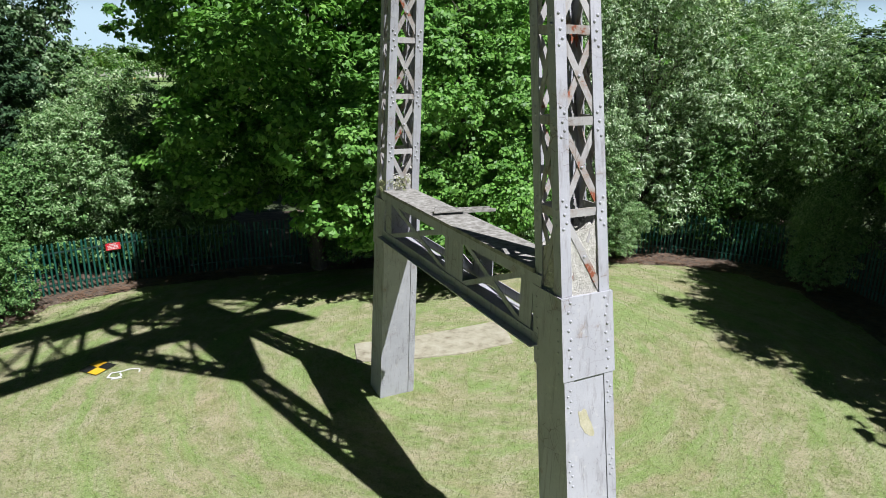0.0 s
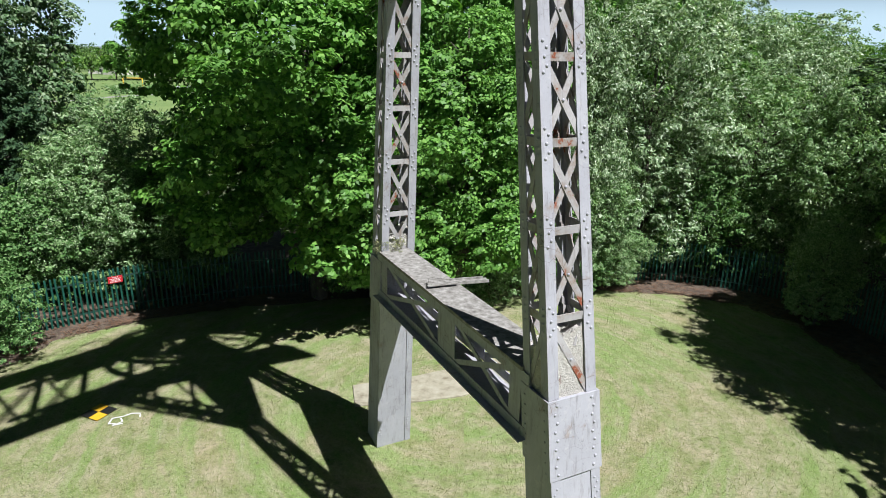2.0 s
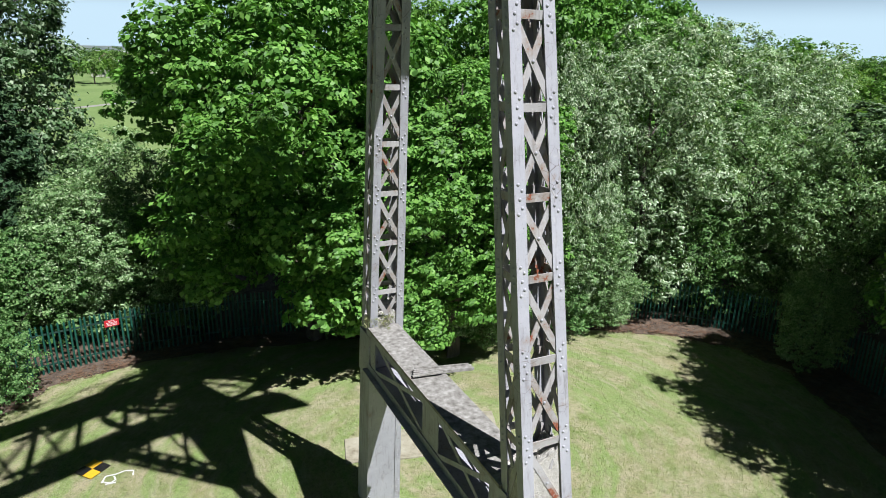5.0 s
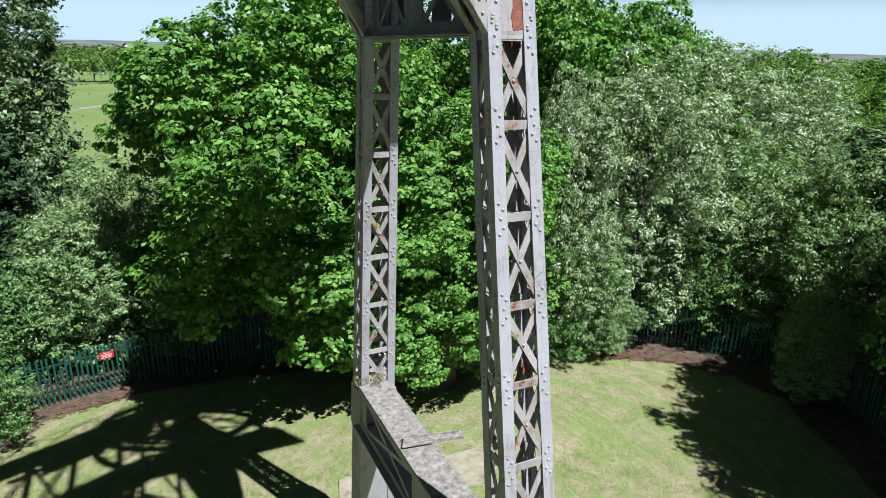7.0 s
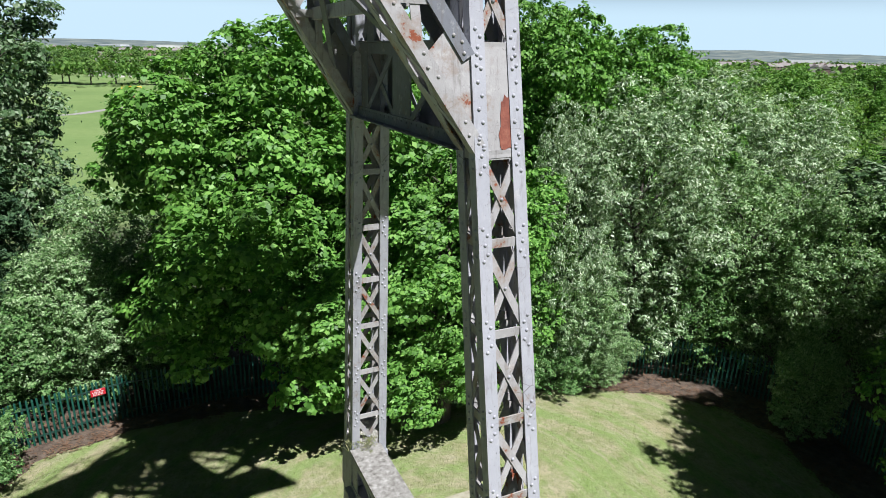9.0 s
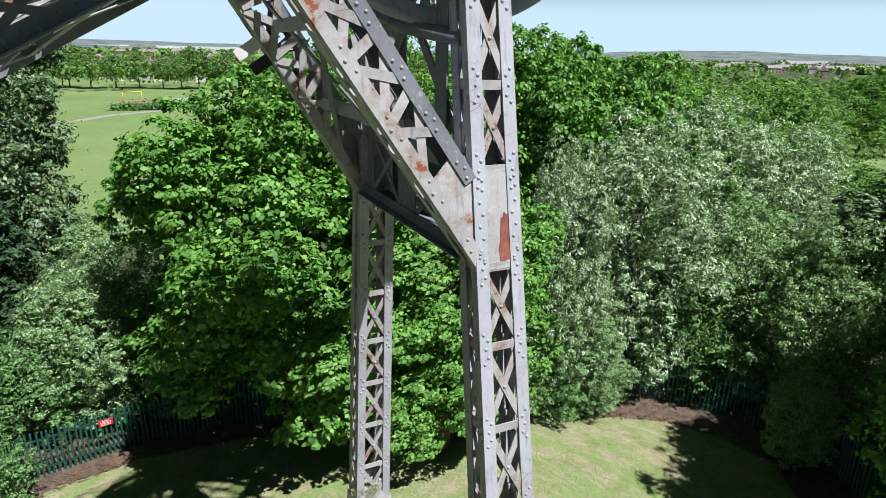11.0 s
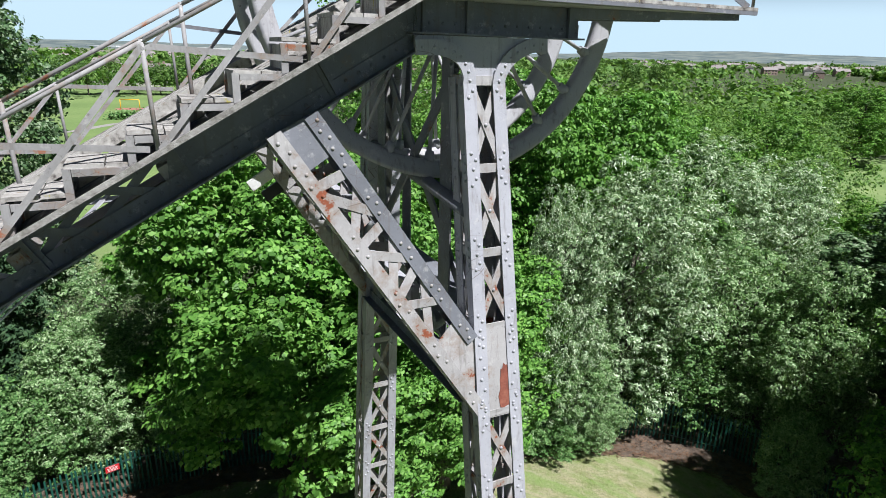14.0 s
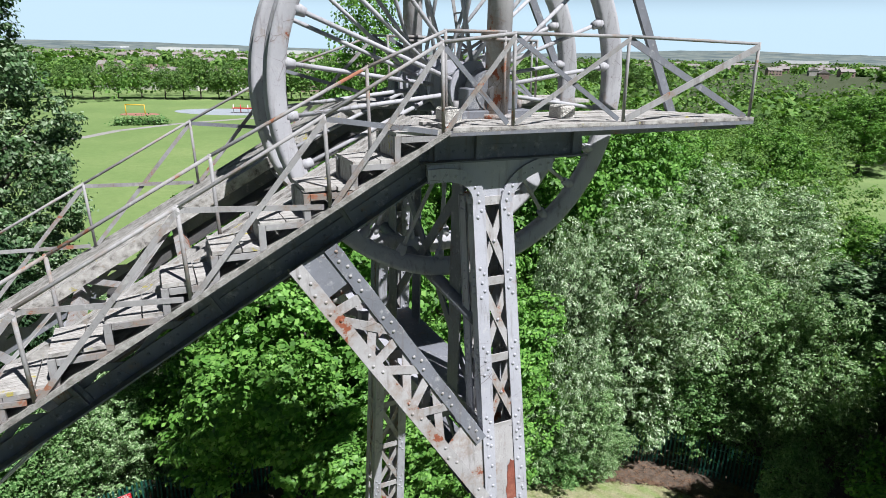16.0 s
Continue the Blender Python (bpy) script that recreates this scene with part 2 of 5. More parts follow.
def ground_material():
    m, t, b = material("mown_grass", 0.95)
    g = t.nodes.new("ShaderNodeNewGeometry")
    pos = g.outputs["Position"]
    # bearing and distance round the clearing's middle, along which the mower ran
    shift = t.nodes.new("ShaderNodeVectorMath")
    shift.operation = "SUBTRACT"
    shift.inputs[1].default_value = (1.0, 15.0, 0)
    t.links.new(pos, shift.inputs[0])
    axes = t.nodes.new("ShaderNodeSeparateXYZ")
    t.links.new(shift.outputs[0], axes.inputs[0])
    bearing = t.nodes.new("ShaderNodeMath")
    bearing.operation = "ARCTAN2"
    t.links.new(axes.outputs["X"], bearing.inputs[0])
    t.links.new(axes.outputs["Y"], bearing.inputs[1])
    length = t.nodes.new("ShaderNodeVectorMath")
    length.operation = "LENGTH"
    t.links.new(shift.outputs[0], length.inputs[0])
    wobble = t.nodes.new("ShaderNodeMath")
    wobble.operation = "ADD"
    t.links.new(length.outputs["Value"], wobble.inputs[0])
    t.links.new(noise_tex(t, pos, 0.4, 3, 0.6), wobble.inputs[1])
    track = t.nodes.new("ShaderNodeCombineXYZ")
    t.links.new(wobble.outputs[0], track.inputs[0])
    t.links.new(bearing.outputs[0], track.inputs[1])
    stripes = noise_tex(t, track.outputs[0], 1.5, 6, 0.6)
    streaks = noise_tex(t, track.outputs[0], 4.2, 5, 0.65)
    patch = noise_tex(t, pos, 0.3, 7, 0.66)
    blot = noise_tex(t, pos, 1.5, 8, 0.72)
    fine = noise_tex(t, pos, 9, 7, 0.78)
    speck = noise_tex(t, pos, 42, 4, 0.75)
    green, bright, straw, brown = (0.165, 0.225, 0.055), (0.185, 0.3, 0.065), (0.37, 0.335, 0.21), (0.25, 0.185, 0.1)
    c = mixc(t, ramp(t, blot, [(0.38, (0,)), (0.6, (1,))]), green, straw)
    c = mixc(t, ramp(t, patch, [(0.5, (0,)), (0.68, (0.62,))]), c, (0.33, 0.275, 0.15))
    c = mixc(t, ramp(t, stripes, [(0.47, (0,)), (0.6, (0.75,))]), c, bright)
    c = mixc(t, ramp(t, streaks, [(0.52, (0,)), (0.68, (0.6,))]), c, (0.4, 0.375, 0.25))
    c = mixc(t, ramp(t, streaks, [(0.28, (0.6,)), (0.42, (0,))]), c, (0.17, 0.235, 0.06))
    c = mixc(t, ramp(t, fine, [(0.36, (0.75,)), (0.48, (0,))]), c, (0.085, 0.085, 0.035))
    c = mixc(t, ramp(t, fine, [(0.58, (0,)), (0.72, (0.5,))]), c, brown)
    c = mixc(t, ramp(t, speck, [(0.55, (0,)), (0.66, (0.85,))]), c, (0.5, 0.48, 0.33))
    c = mixc(t, ramp(t, speck, [(0.36, (0.9,)), (0.46, (0,))]), c, (0.05, 0.065, 0.018))
    sep = t.nodes.new("ShaderNodeVectorMath")
    sep.operation = "LENGTH"
    t.links.new(pos, sep.inputs[0])
    far = t.nodes.new("ShaderNodeMapRange")
    far.inputs["From Min"].default_value, far.inputs["From Max"].default_value = 30, 60
    t.links.new(sep.outputs["Value"], far.inputs["Value"])
    meadow_n = noise_tex(t, pos, 0.035, 8, 0.65)
    meadow = ramp(t, meadow_n, [(0.3, (0.13, 0.2, 0.06)), (0.5, (0.175, 0.26, 0.08)), (0.7, (0.24, 0.31, 0.11))])
    meadow = mixc(t, ramp(t, noise_tex(t, pos, 0.9, 8, 0.75), [(0.35, (0.5,)), (0.65, (0,))]), meadow, (0.1, 0.17, 0.045))
    c = mixc(t, far.outputs[0], c, meadow)
    veryfar = t.nodes.new("ShaderNodeMapRange")
    veryfar.inputs["From Min"].default_value, veryfar.inputs["From Max"].default_value = 280, 900
    t.links.new(sep.outputs["Value"], veryfar.inputs["Value"])
    fields = ramp(t, noise_tex(t, pos, 0.006, 5, 0.6), [(0.35, (0.1, 0.13, 0.07)), (0.5, (0.17, 0.2, 0.11)), (0.62, (0.25, 0.26, 0.17))])
    c = mixc(t, veryfar.outputs[0], c, fields)
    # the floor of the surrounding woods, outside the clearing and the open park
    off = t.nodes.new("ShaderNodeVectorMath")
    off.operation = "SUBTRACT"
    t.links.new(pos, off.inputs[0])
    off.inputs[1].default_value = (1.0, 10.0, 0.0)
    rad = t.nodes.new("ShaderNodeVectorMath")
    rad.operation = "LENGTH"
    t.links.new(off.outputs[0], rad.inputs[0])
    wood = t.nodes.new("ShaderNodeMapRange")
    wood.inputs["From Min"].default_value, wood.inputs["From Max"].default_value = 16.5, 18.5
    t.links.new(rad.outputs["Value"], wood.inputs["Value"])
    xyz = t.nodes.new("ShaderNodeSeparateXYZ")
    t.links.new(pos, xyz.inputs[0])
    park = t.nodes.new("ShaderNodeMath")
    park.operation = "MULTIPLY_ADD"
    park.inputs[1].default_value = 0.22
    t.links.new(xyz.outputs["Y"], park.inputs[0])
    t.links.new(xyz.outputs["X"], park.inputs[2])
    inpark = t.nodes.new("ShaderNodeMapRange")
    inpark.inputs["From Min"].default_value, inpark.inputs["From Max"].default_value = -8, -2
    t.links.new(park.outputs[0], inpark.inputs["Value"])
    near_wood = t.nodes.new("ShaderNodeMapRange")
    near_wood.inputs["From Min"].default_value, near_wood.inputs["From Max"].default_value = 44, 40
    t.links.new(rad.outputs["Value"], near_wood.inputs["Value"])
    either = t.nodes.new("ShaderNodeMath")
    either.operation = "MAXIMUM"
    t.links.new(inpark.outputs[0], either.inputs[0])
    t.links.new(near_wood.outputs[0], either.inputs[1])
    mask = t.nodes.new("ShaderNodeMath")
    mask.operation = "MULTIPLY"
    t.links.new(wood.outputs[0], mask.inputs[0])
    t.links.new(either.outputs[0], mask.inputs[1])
    # undergrowth colour, set dark partly to cut light bounced up at the steel
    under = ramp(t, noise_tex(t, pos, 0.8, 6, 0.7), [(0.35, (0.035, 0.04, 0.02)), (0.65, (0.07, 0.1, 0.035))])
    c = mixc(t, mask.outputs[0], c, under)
    t.links.new(c, b.inputs["Base Color"])
    bump(t, b, mixc(t, 0.5, fine, speck), 0.8, 0.05)
    return m


GRASS = ground_material()

# ---- mesh helpers ----


def part(name, bm, mat, parent=None, label="", kind=""):
    """One mesh object from a bmesh, under its parent."""
    bmesh.ops.recalc_face_normals(bm, faces=bm.faces)
    me = bpy.data.meshes.new(name)
    bm.to_mesh(me)
    bm.free()
    me.materials.append(mat)
    ob = new(name, me)
    ob.parent = parent
    return tagged(ob, label, kind=kind)


def thing(name, place=(0, 0, 0), label="", category="", group="", turn=0.0, kind=""):
    ob = new(name)
    ob.matrix_basis = pose(*place, 0, 0, turn)
    ob.empty_display_size = 0.2
    return tagged(ob, label, category, group, kind)


def bar(bm, p, q, w, t, n):
    """A flat bar from p to q: w wide, t thick along the normal n."""
    p, q, n = Vector(p), Vector(q), Vector(n)
    a = (q - p).normalized()
    s = a.cross(n).normalized()
    n = s.cross(a).normalized()
    vs = []
    for e in (p, q):
        for i, j in ((-1, -1), (1, -1), (1, 1), (-1, 1)):
            vs.append(bm.verts.new(e + s * (i * w / 2) + n * (j * t / 2)))
    for f in ((0, 1, 2, 3), (7, 6, 5, 4), (0, 4, 5, 1), (1, 5, 6, 2), (2, 6, 7, 3), (3, 7, 4, 0)):
        bm.faces.new([vs[k] for k in f])


def tube(bm, p, q, r, seg=10, r2=None):
    p, q = Vector(p), Vector(q)
    a = (q - p).normalized()
    s = a.orthogonal().normalized()
    n = a.cross(s)
    r2 = r if r2 is None else r2
    rings = []
    for e, rr in ((p, r), (q, r2)):
        rings.append([bm.verts.new(e + (s * math.cos(k * math.tau / seg) + n * math.sin(k * math.tau / seg)) * rr) for k in range(seg)])
    for k in range(seg):
        f = bm.faces.new((rings[0][k], rings[0][(k + 1) % seg], rings[1][(k + 1) % seg], rings[1][k]))
        f.smooth = True
    bm.faces.new(rings[0][::-1])
    bm.faces.new(rings[1])


def path_tube(bm, pts, r, seg=8):
    for a, b in zip(pts, pts[1:]):
        tube(bm, a, b, r, seg)


def block(bm, lo, hi):
    x0, y0, z0 = lo
    x1, y1, z1 = hi
    v = [bm.verts.new(c) for c in ((x0, y0, z0), (x1, y0, z0), (x1, y1, z0), (x0, y1, z0), (x0, y0, z1), (x1, y0, z1), (x1, y1, z1), (x0, y1, z1))]
    for f in ((3, 2, 1, 0), (4, 5, 6, 7), (0, 1, 5, 4), (1, 2, 6, 5), (2, 3, 7, 6), (3, 0, 4, 7)):
        bm.faces.new([v[k] for k in f])


def prism(bm, outline, offset):
    """A plate from an outline of points, made thick by the vector offset."""
    offset = Vector(offset)
    a = [bm.verts.new(Vector(p)) for p in outline]
    b = [bm.verts.new(Vector(p) + offset) for p in outline]
    bm.faces.new(a[::-1])
    bm.faces.new(b)
    for k in range(len(a)):
        j = (k + 1) % len(a)
        bm.faces.new((a[k], a[j], b[j], b[k]))


def rivet(bm, c, n, r=0.022):
    """A low round rivet head at c on a face with normal n."""
    c, n = Vector(c), Vector(n).normalized()
    s = n.orthogonal().normalized()
    w = n.cross(s)
    rings = []
    for rr, h in ((r, 0.0), (r * 0.78, r * 0.5)):
        rings.append([bm.verts.new(c + (s * math.cos(k * math.tau / 7) + w * math.sin(k * math.tau / 7)) * rr + n * h) for k in range(7)])
    top = bm.verts.new(c + n * r * 0.72)
    for k in range(7):
        j = (k + 1) % 7
        f = bm.faces.new((rings[0][k], rings[0][j], rings[1][j], rings[1][k]))
        f.smooth = True
        f = bm.faces.new((rings[1][k], rings[1][j], top))
        f.smooth = True


def grid_mesh(name, verts, faces, mat, smooth=False):
    me = bpy.data.meshes.new(name)
    me.from_pydata(verts, [], faces)
    me.materials.append(mat)
    if smooth:
        me.polygons.foreach_set("use_smooth", [True] * len(me.polygons))
    me.update()
    return new(name, me)


# ---- ground ----


def lie(x, y):
    """The ground's height: a slightly uneven lawn, level far off."""
    near = max(0.0, 1 - math.hypot(x, y - 14) / 45)
    return 0.05 * near * noise.noise((x * 0.25, y * 0.25, 0.0)) + 0.02 * near * noise.noise((x * 1.1, y * 1.1, 3.0))


gv, gf, rings = [(0.0, 14.0, lie(0, 14))], [], []
radii = [0.5 * k for k in range(1, 60)] + [30 * 1.16 ** k for k in range(0, 38)]
SEG = 120
for r in radii:
    rings.append(len(gv))
    for k in range(SEG):
        x, y = r * math.cos(k * math.tau / SEG), 14 + r * math.sin(k * math.tau / SEG)
        gv.append((x, y, lie(x, y)))
for k in range(SEG):
    gf.append((0, 1 + k, 1 + (k + 1) % SEG))
for a, b in zip(rings, rings[1:]):
    for k in range(SEG):
        j = (k + 1) % SEG
        gf.append((a + k, b + k, b + j, a + j))
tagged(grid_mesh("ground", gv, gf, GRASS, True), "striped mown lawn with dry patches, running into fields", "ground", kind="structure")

# the concrete strip by the rear leg
bm = bmesh.new()
prism(bm, [(-1.9, 14.4, -0.1), (-0.2, 14.75, -0.1), (0.9, 15.1, -0.1), (2.3, 15.85, -0.1), (2.1, 17.25, -0.1), (1.7, 17.2, -0.1), (-0.4, 16.1, -0.1), (-2.15, 15.45, -0.1)], (0, 0, 0.15))
bmesh.ops.bevel(bm, geom=list(bm.edges), offset=0.015, segments=1, affect="EDGES")
tagged(part("slab", bm, SLAB), "weathered buff concrete slab sunk in the lawn", "slab", kind="structure")

FENCE_LINE = [(-13.5, 9.0), (-13.4, 14.0), (-13.1, 18.0), (-10.6, 20.15), (-7.5, 21.7), (-3.0, 23.2), (2.0, 24.2), (7.0, 24.75), (9.6, 24.9), (12.6, 23.7), (14.6, 21.9), (15.2, 18.0), (15.4, 13.0), (15.4, 8.0)]

# bare soil along the foot of the fence
bm = bmesh.new()
inner, outer = [], []
for k, (x, y) in enumerate(FENCE_LINE):
    a, b = FENCE_LINE[max(k - 1, 0)], FENCE_LINE[min(k + 1, len(FENCE_LINE) - 1)]
    n = Vector((b[1] - a[1], a[0] - b[0], 0)).normalized()
    wide = (0.8, 0.9, 1.0, 0.9, 1.0, 1.2, 1.2, 1.3, 1.5, 1.8, 2.1, 2.2, 2.2, 2.2)[k]
    inner.append(Vector((x, y, 0)) + n * wide)
    outer.append(Vector((x, y, 0)) - n * 9)


def between(line, s):
    f = s * (len(line) - 1)
    i = min(int(f), len(line) - 2)
    return line[i].lerp(line[i + 1], f - i)


N = 150
rows_soil = []
for k in range(N + 1):
    a, b = between(inner, k / N), between(outer, k / N)
    wob = 0.35 * noise.noise((k * 0.21, 0, 0)) + 0.2 * noise.noise((k * 0.9, 5, 0))
    a = a + (b - a).normalized() * wob
    row = []
    for j in range(9):
        p = a.lerp(b, (j / 8) ** 1.6)
        row.append(bm.verts.new((p.x, p.y, lie(p.x, p.y) + (-0.01 if j == 0 else 0.02 + 0.03 * (1 + noise.noise((p.x * 0.8, p.y * 0.8, 2)))))))
    rows_soil.append(row)
for a, b in zip(rows_soil, rows_soil[1:]):
    for j in range(8):
        bm.faces.new((a[j], b[j], b[j + 1], a[j + 1])).smooth = True
tagged(part("soil_strip", bm, SOIL), "bare brown soil and leaf litter along the fence", "soil", kind="structure")

# ---- the headframe ----
BASE = Vector((5.3, 8.43, 0))
TURN = 28.0
MIRROR = 16.86


def site(u, v, z):
    """A place of the headframe's own axes in the world."""
    return pose(0, 0, 0, 0, 0, TURN) @ Vector((u, v, z))


b0 = site(*BASE)
headframe = thing("headframe", (b0.x, b0.y, 0), "grey painted riveted lattice steel pit headframe with rust patches", "headframe", turn=TURN)


def hp(name, bm, mat, parent=None, label="", kind=""):
    bmesh.ops.translate(bm, verts=bm.verts, vec=-BASE)
    return part(name, bm, mat, parent or headframe, label, kind)


def U0(z):
    return 5.02 - 0.0105 * z


def U1(z):
    return 5.86 - 0.0325 * z


def VO(z):
    return 4.50 + 0.147 * z


def VI(z):
    return 5.14 + 0.129 * z


FILL = 4.9
BATTENS = [5.88, 6.95, 7.97, 8.92, 9.93, 10.92, 11.83, 12.88, 13.75, 14.68, 15.6]


def leg(near):
    """One battered leg: plated foot, four corner angles, battens, crossed flats and rivets."""
    def P(u, v, z):
        return Vector((u, v if near else MIRROR - v, z))

    def nv(s):
        return Vector((0, s if near else -s, 0))
    bm = bmesh.new()
    ring = lambda z, g=0.0: [P(U0(z) - g, VO(z) - g, z), P(U1(z) + g, VO(z) - g, z), P(U1(z) + g, VI(z) + g, z), P(U0(z) - g, VI(z) + g, z)]
    lo, hi = [bm.verts.new(p) for p in ring(-0.1)], [bm.verts.new(p) for p in ring(FILL - 0.03)]
    bm.faces.new(lo)
    bm.faces.new(hi)
    for k in range(4):
        bm.faces.new((lo[k], lo[(k + 1) % 4], hi[(k + 1) % 4], hi[k]))
    body = hp("leg", bm, PAINT, None, "battered riveted lattice leg with plated foot")
    # raised edge strips of the plated foot
    for u_of, s in ((U0, 1), (U1, -1)):
        for v_of, w in ((VO, -1), (VI, 1)):
            bm = bmesh.new()
            a, b = 0.0, (3.83 if near else 4.2)
            p, q = P(u_of(a) + s * 0.065, v_of(a) + w * 0.009, a), P(u_of(b) + s * 0.065, v_of(b) + w * 0.009, b)
            bar(bm, p, q, 0.14, 0.014, nv(1))
            hp("edge_strip", bm, PAINT, body)
    # the casing round the joint with the cross girder
    z0, z1 = 3.83, 4.88
    for k in range(4):
        bm = bmesh.new()
        a, b = ring(z0, 0.03), ring(z1, 0.03)
        c, d = ring(z0, 0.008), ring(z1, 0.008)
        j = (k + 1) % 4
        vs = [bm.verts.new(p) for p in (a[k], a[j], b[j], b[k], c[k], c[j], d[j], d[k])]
        for f in ((0, 1, 2, 3), (4, 5, 6, 7), (0, 1, 5, 4), (1, 2, 6, 5), (2, 3, 7, 6), (3, 0, 4, 7)):
            bm.faces.new([vs[i] for i in f])
        hp("casing_plate", bm, PAINT, body)
    # rough concrete in the foot of the lattice
    bm = bmesh.new()
    n = 12
    top = []
    for i in range(n):
        row = []
        for j in range(n):
            s, t = i / (n - 1), j / (n - 1)
            z = (5.5 if near else 5.25) + 0.32 * s - 0.12 * t + 0.1 * noise.noise((i * 0.55, j * 0.55, 7 if near else 9)) + 0.05 * noise.noise((i * 2.1, j * 2.1, 3))
            u = U0(z) + 0.03 + (U1(z) - U0(z) - 0.06) * s
            v = VO(z) + 0.032 + (VI(z) - VO(z) - 0.064) * t
            row.append(bm.verts.new(P(u, v, z)))
        top.append(row)
    for i in range(n - 1):
        for j in range(n - 1):
            bm.faces.new((top[i][j], top[i + 1][j], top[i + 1][j + 1], top[i][j + 1]))
    rim = [top[i][0] for i in range(n)] + [top[n - 1][j] for j in range(1, n)] + [top[i][n - 1] for i in range(n - 2, -1, -1)] + [top[0][j] for j in range(n - 2, 0, -1)]
    mid_z = rim
    for step in range(1, 7):
        nxt = []
        for m, v in enumerate(rim):
            z = v.co.z + (FILL - 0.04 - v.co.z) * step / 6
            y = v.co.y - (VO(v.co.z) - VO(z)) * (1 if near else -1)
            r = 0.014 * noise.noise((m * 0.8, step * 1.3, 5))
            nxt.append(bm.verts.new((v.co.x + r, y + r, z)))
        for k in range(len(rim)):
            j = (k + 1) % len(rim)
            bm.faces.new((mid_z[k], mid_z[j], nxt[j], nxt[k]))
        mid_z = nxt
    hp("concrete_fill", bm, CONCRETE, body, "crumbling pale concrete fill")
    # four corner angles
    zt = 15.62
    for u_of, s in ((U0, 1), (U1, -1)):
        for v_of, w in ((VO, 1), (VI, -1)):
            bm = bmesh.new()
            wu, wv = 0.155, 0.13
            a, b = FILL - 0.05, zt
            bar(bm, P(u_of(a) + s * wu / 2, v_of(a) + w * 0.008, a), P(u_of(b) + s * wu / 2 * 0.9, v_of(b) + w * 0.008, b), wu, 0.016, nv(1))
            bar(bm, P(u_of(a) + s * 0.008, v_of(a) + w * (wv / 2 + 0.017), a), P(u_of(b) + s * 0.008, v_of(b) + w * (wv / 2 + 0.017), b), wv, 0.016, (1, 0, 0))
            hp("corner_angle", bm, PAINT, body)
    # battens and crossed flats on the four faces
    riv = bmesh.new()
    levels = [FILL - 0.1] + BATTENS
    for k, z in enumerate(BATTENS):
        for v_of, w in ((VO, 1), (VI, -1)):
            bm = bmesh.new()
            y = v_of(z) + w * 0.026
            bar(bm, P(U0(z) + 0.06, y, z), P(U1(z) - 0.06, y, z), 0.1, 0.018, nv(1))
            hp("batten", bm, PAINT_WORN, body)
        for u_of, s in ((U0, 1), (U1, -1)):
            bm = bmesh.new()
            bar(bm, P(u_of(z) + s * 0.026, VO(z) + 0.06, z), P(u_of(z) + s * 0.026, VI(z) - 0.06, z), 0.1, 0.018, (1, 0, 0))
            hp("batten", bm, PAINT_WORN, body)
        # clusters of rivets on the angles at each batten
        for u_of, s in ((U0, 1), (U1, -1)):
            for dz, du in ((-0.17, 0.05), (-0.1, 0.1), (0.0, 0.07), (0.1, 0.1), (0.17, 0.05)):
                zz = z + dz
                for v_of, w in ((VO, -1), (VI, 1)):
                    rivet(riv, P(u_of(zz) + s * du, v_of(zz), zz), nv(w))
            for dz in (-0.14, -0.05, 0.05, 0.14):
                zz = z + dz
                rivet(riv, P(u_of(zz), VO(zz) + 0.07, zz), (-s, 0, 0))
                rivet(riv, P(u_of(zz), VI(zz) - 0.07, zz), (-s, 0, 0))
    for a, b in zip(levels, levels[1:]):
        if a == 11.83:
            continue
        a, b = a + 0.05, b - 0.05
        for v_of, w in ((VO, 1), (VI, -1)):
            for flip in (0, 1):
                bm = bmesh.new()
                za, zb = (a, b) if flip else (b, a)
                o = 0.026 + 0.019 * flip
                bar(bm, P(U0(za) + 0.09, v_of(za) + w * o, za), P(U1(zb) - 0.09, v_of(zb) + w * o, zb), 0.085, 0.016, nv(1))
                hp("diagonal", bm, PAINT_WORN, body)
            m = (a + b) / 2
            rivet(riv, P((U0(m) + U1(m)) / 2, v_of(m) + w * 0.016, m), nv(-w))
        for u_of, s in ((U0, 1), (U1, -1)):
            for flip in (0, 1):
                bm = bmesh.new()
                za, zb = (a, b) if flip else (b, a)
                o = 0.026 + 0.019 * flip
                bar(bm, P(u_of(za) + s * o, VO(za) + 0.08, za), P(u_of(zb) + s * o, VI(zb) - 0.08, zb), 0.075, 0.016, (1, 0, 0))
                hp("diagonal", bm, PAINT_WORN, body)
    # the solid plate at the knee
    for v_of, w in ((VO, 1), (VI, -1)):
        bm = bmesh.new()
        bar(bm, P((U0(11.83) + U1(11.83)) / 2, v_of(11.8) + w * 0.024, 11.8), P((U0(12.9) + U1(12.9)) / 2, v_of(12.9) + w * 0.024, 12.9), 0.36, 0.016, nv(1))
        hp("knee_plate", bm, PAINT_WORN, body)
        for k in range(8):
            z = 11.9 + 0.13 * k
            for u_of, s in ((U0, 1), (U1, -1)):
                rivet(riv, P(u_of(z) + s * (0.06 if k % 2 else 0.1), v_of(z), z), nv(-w))
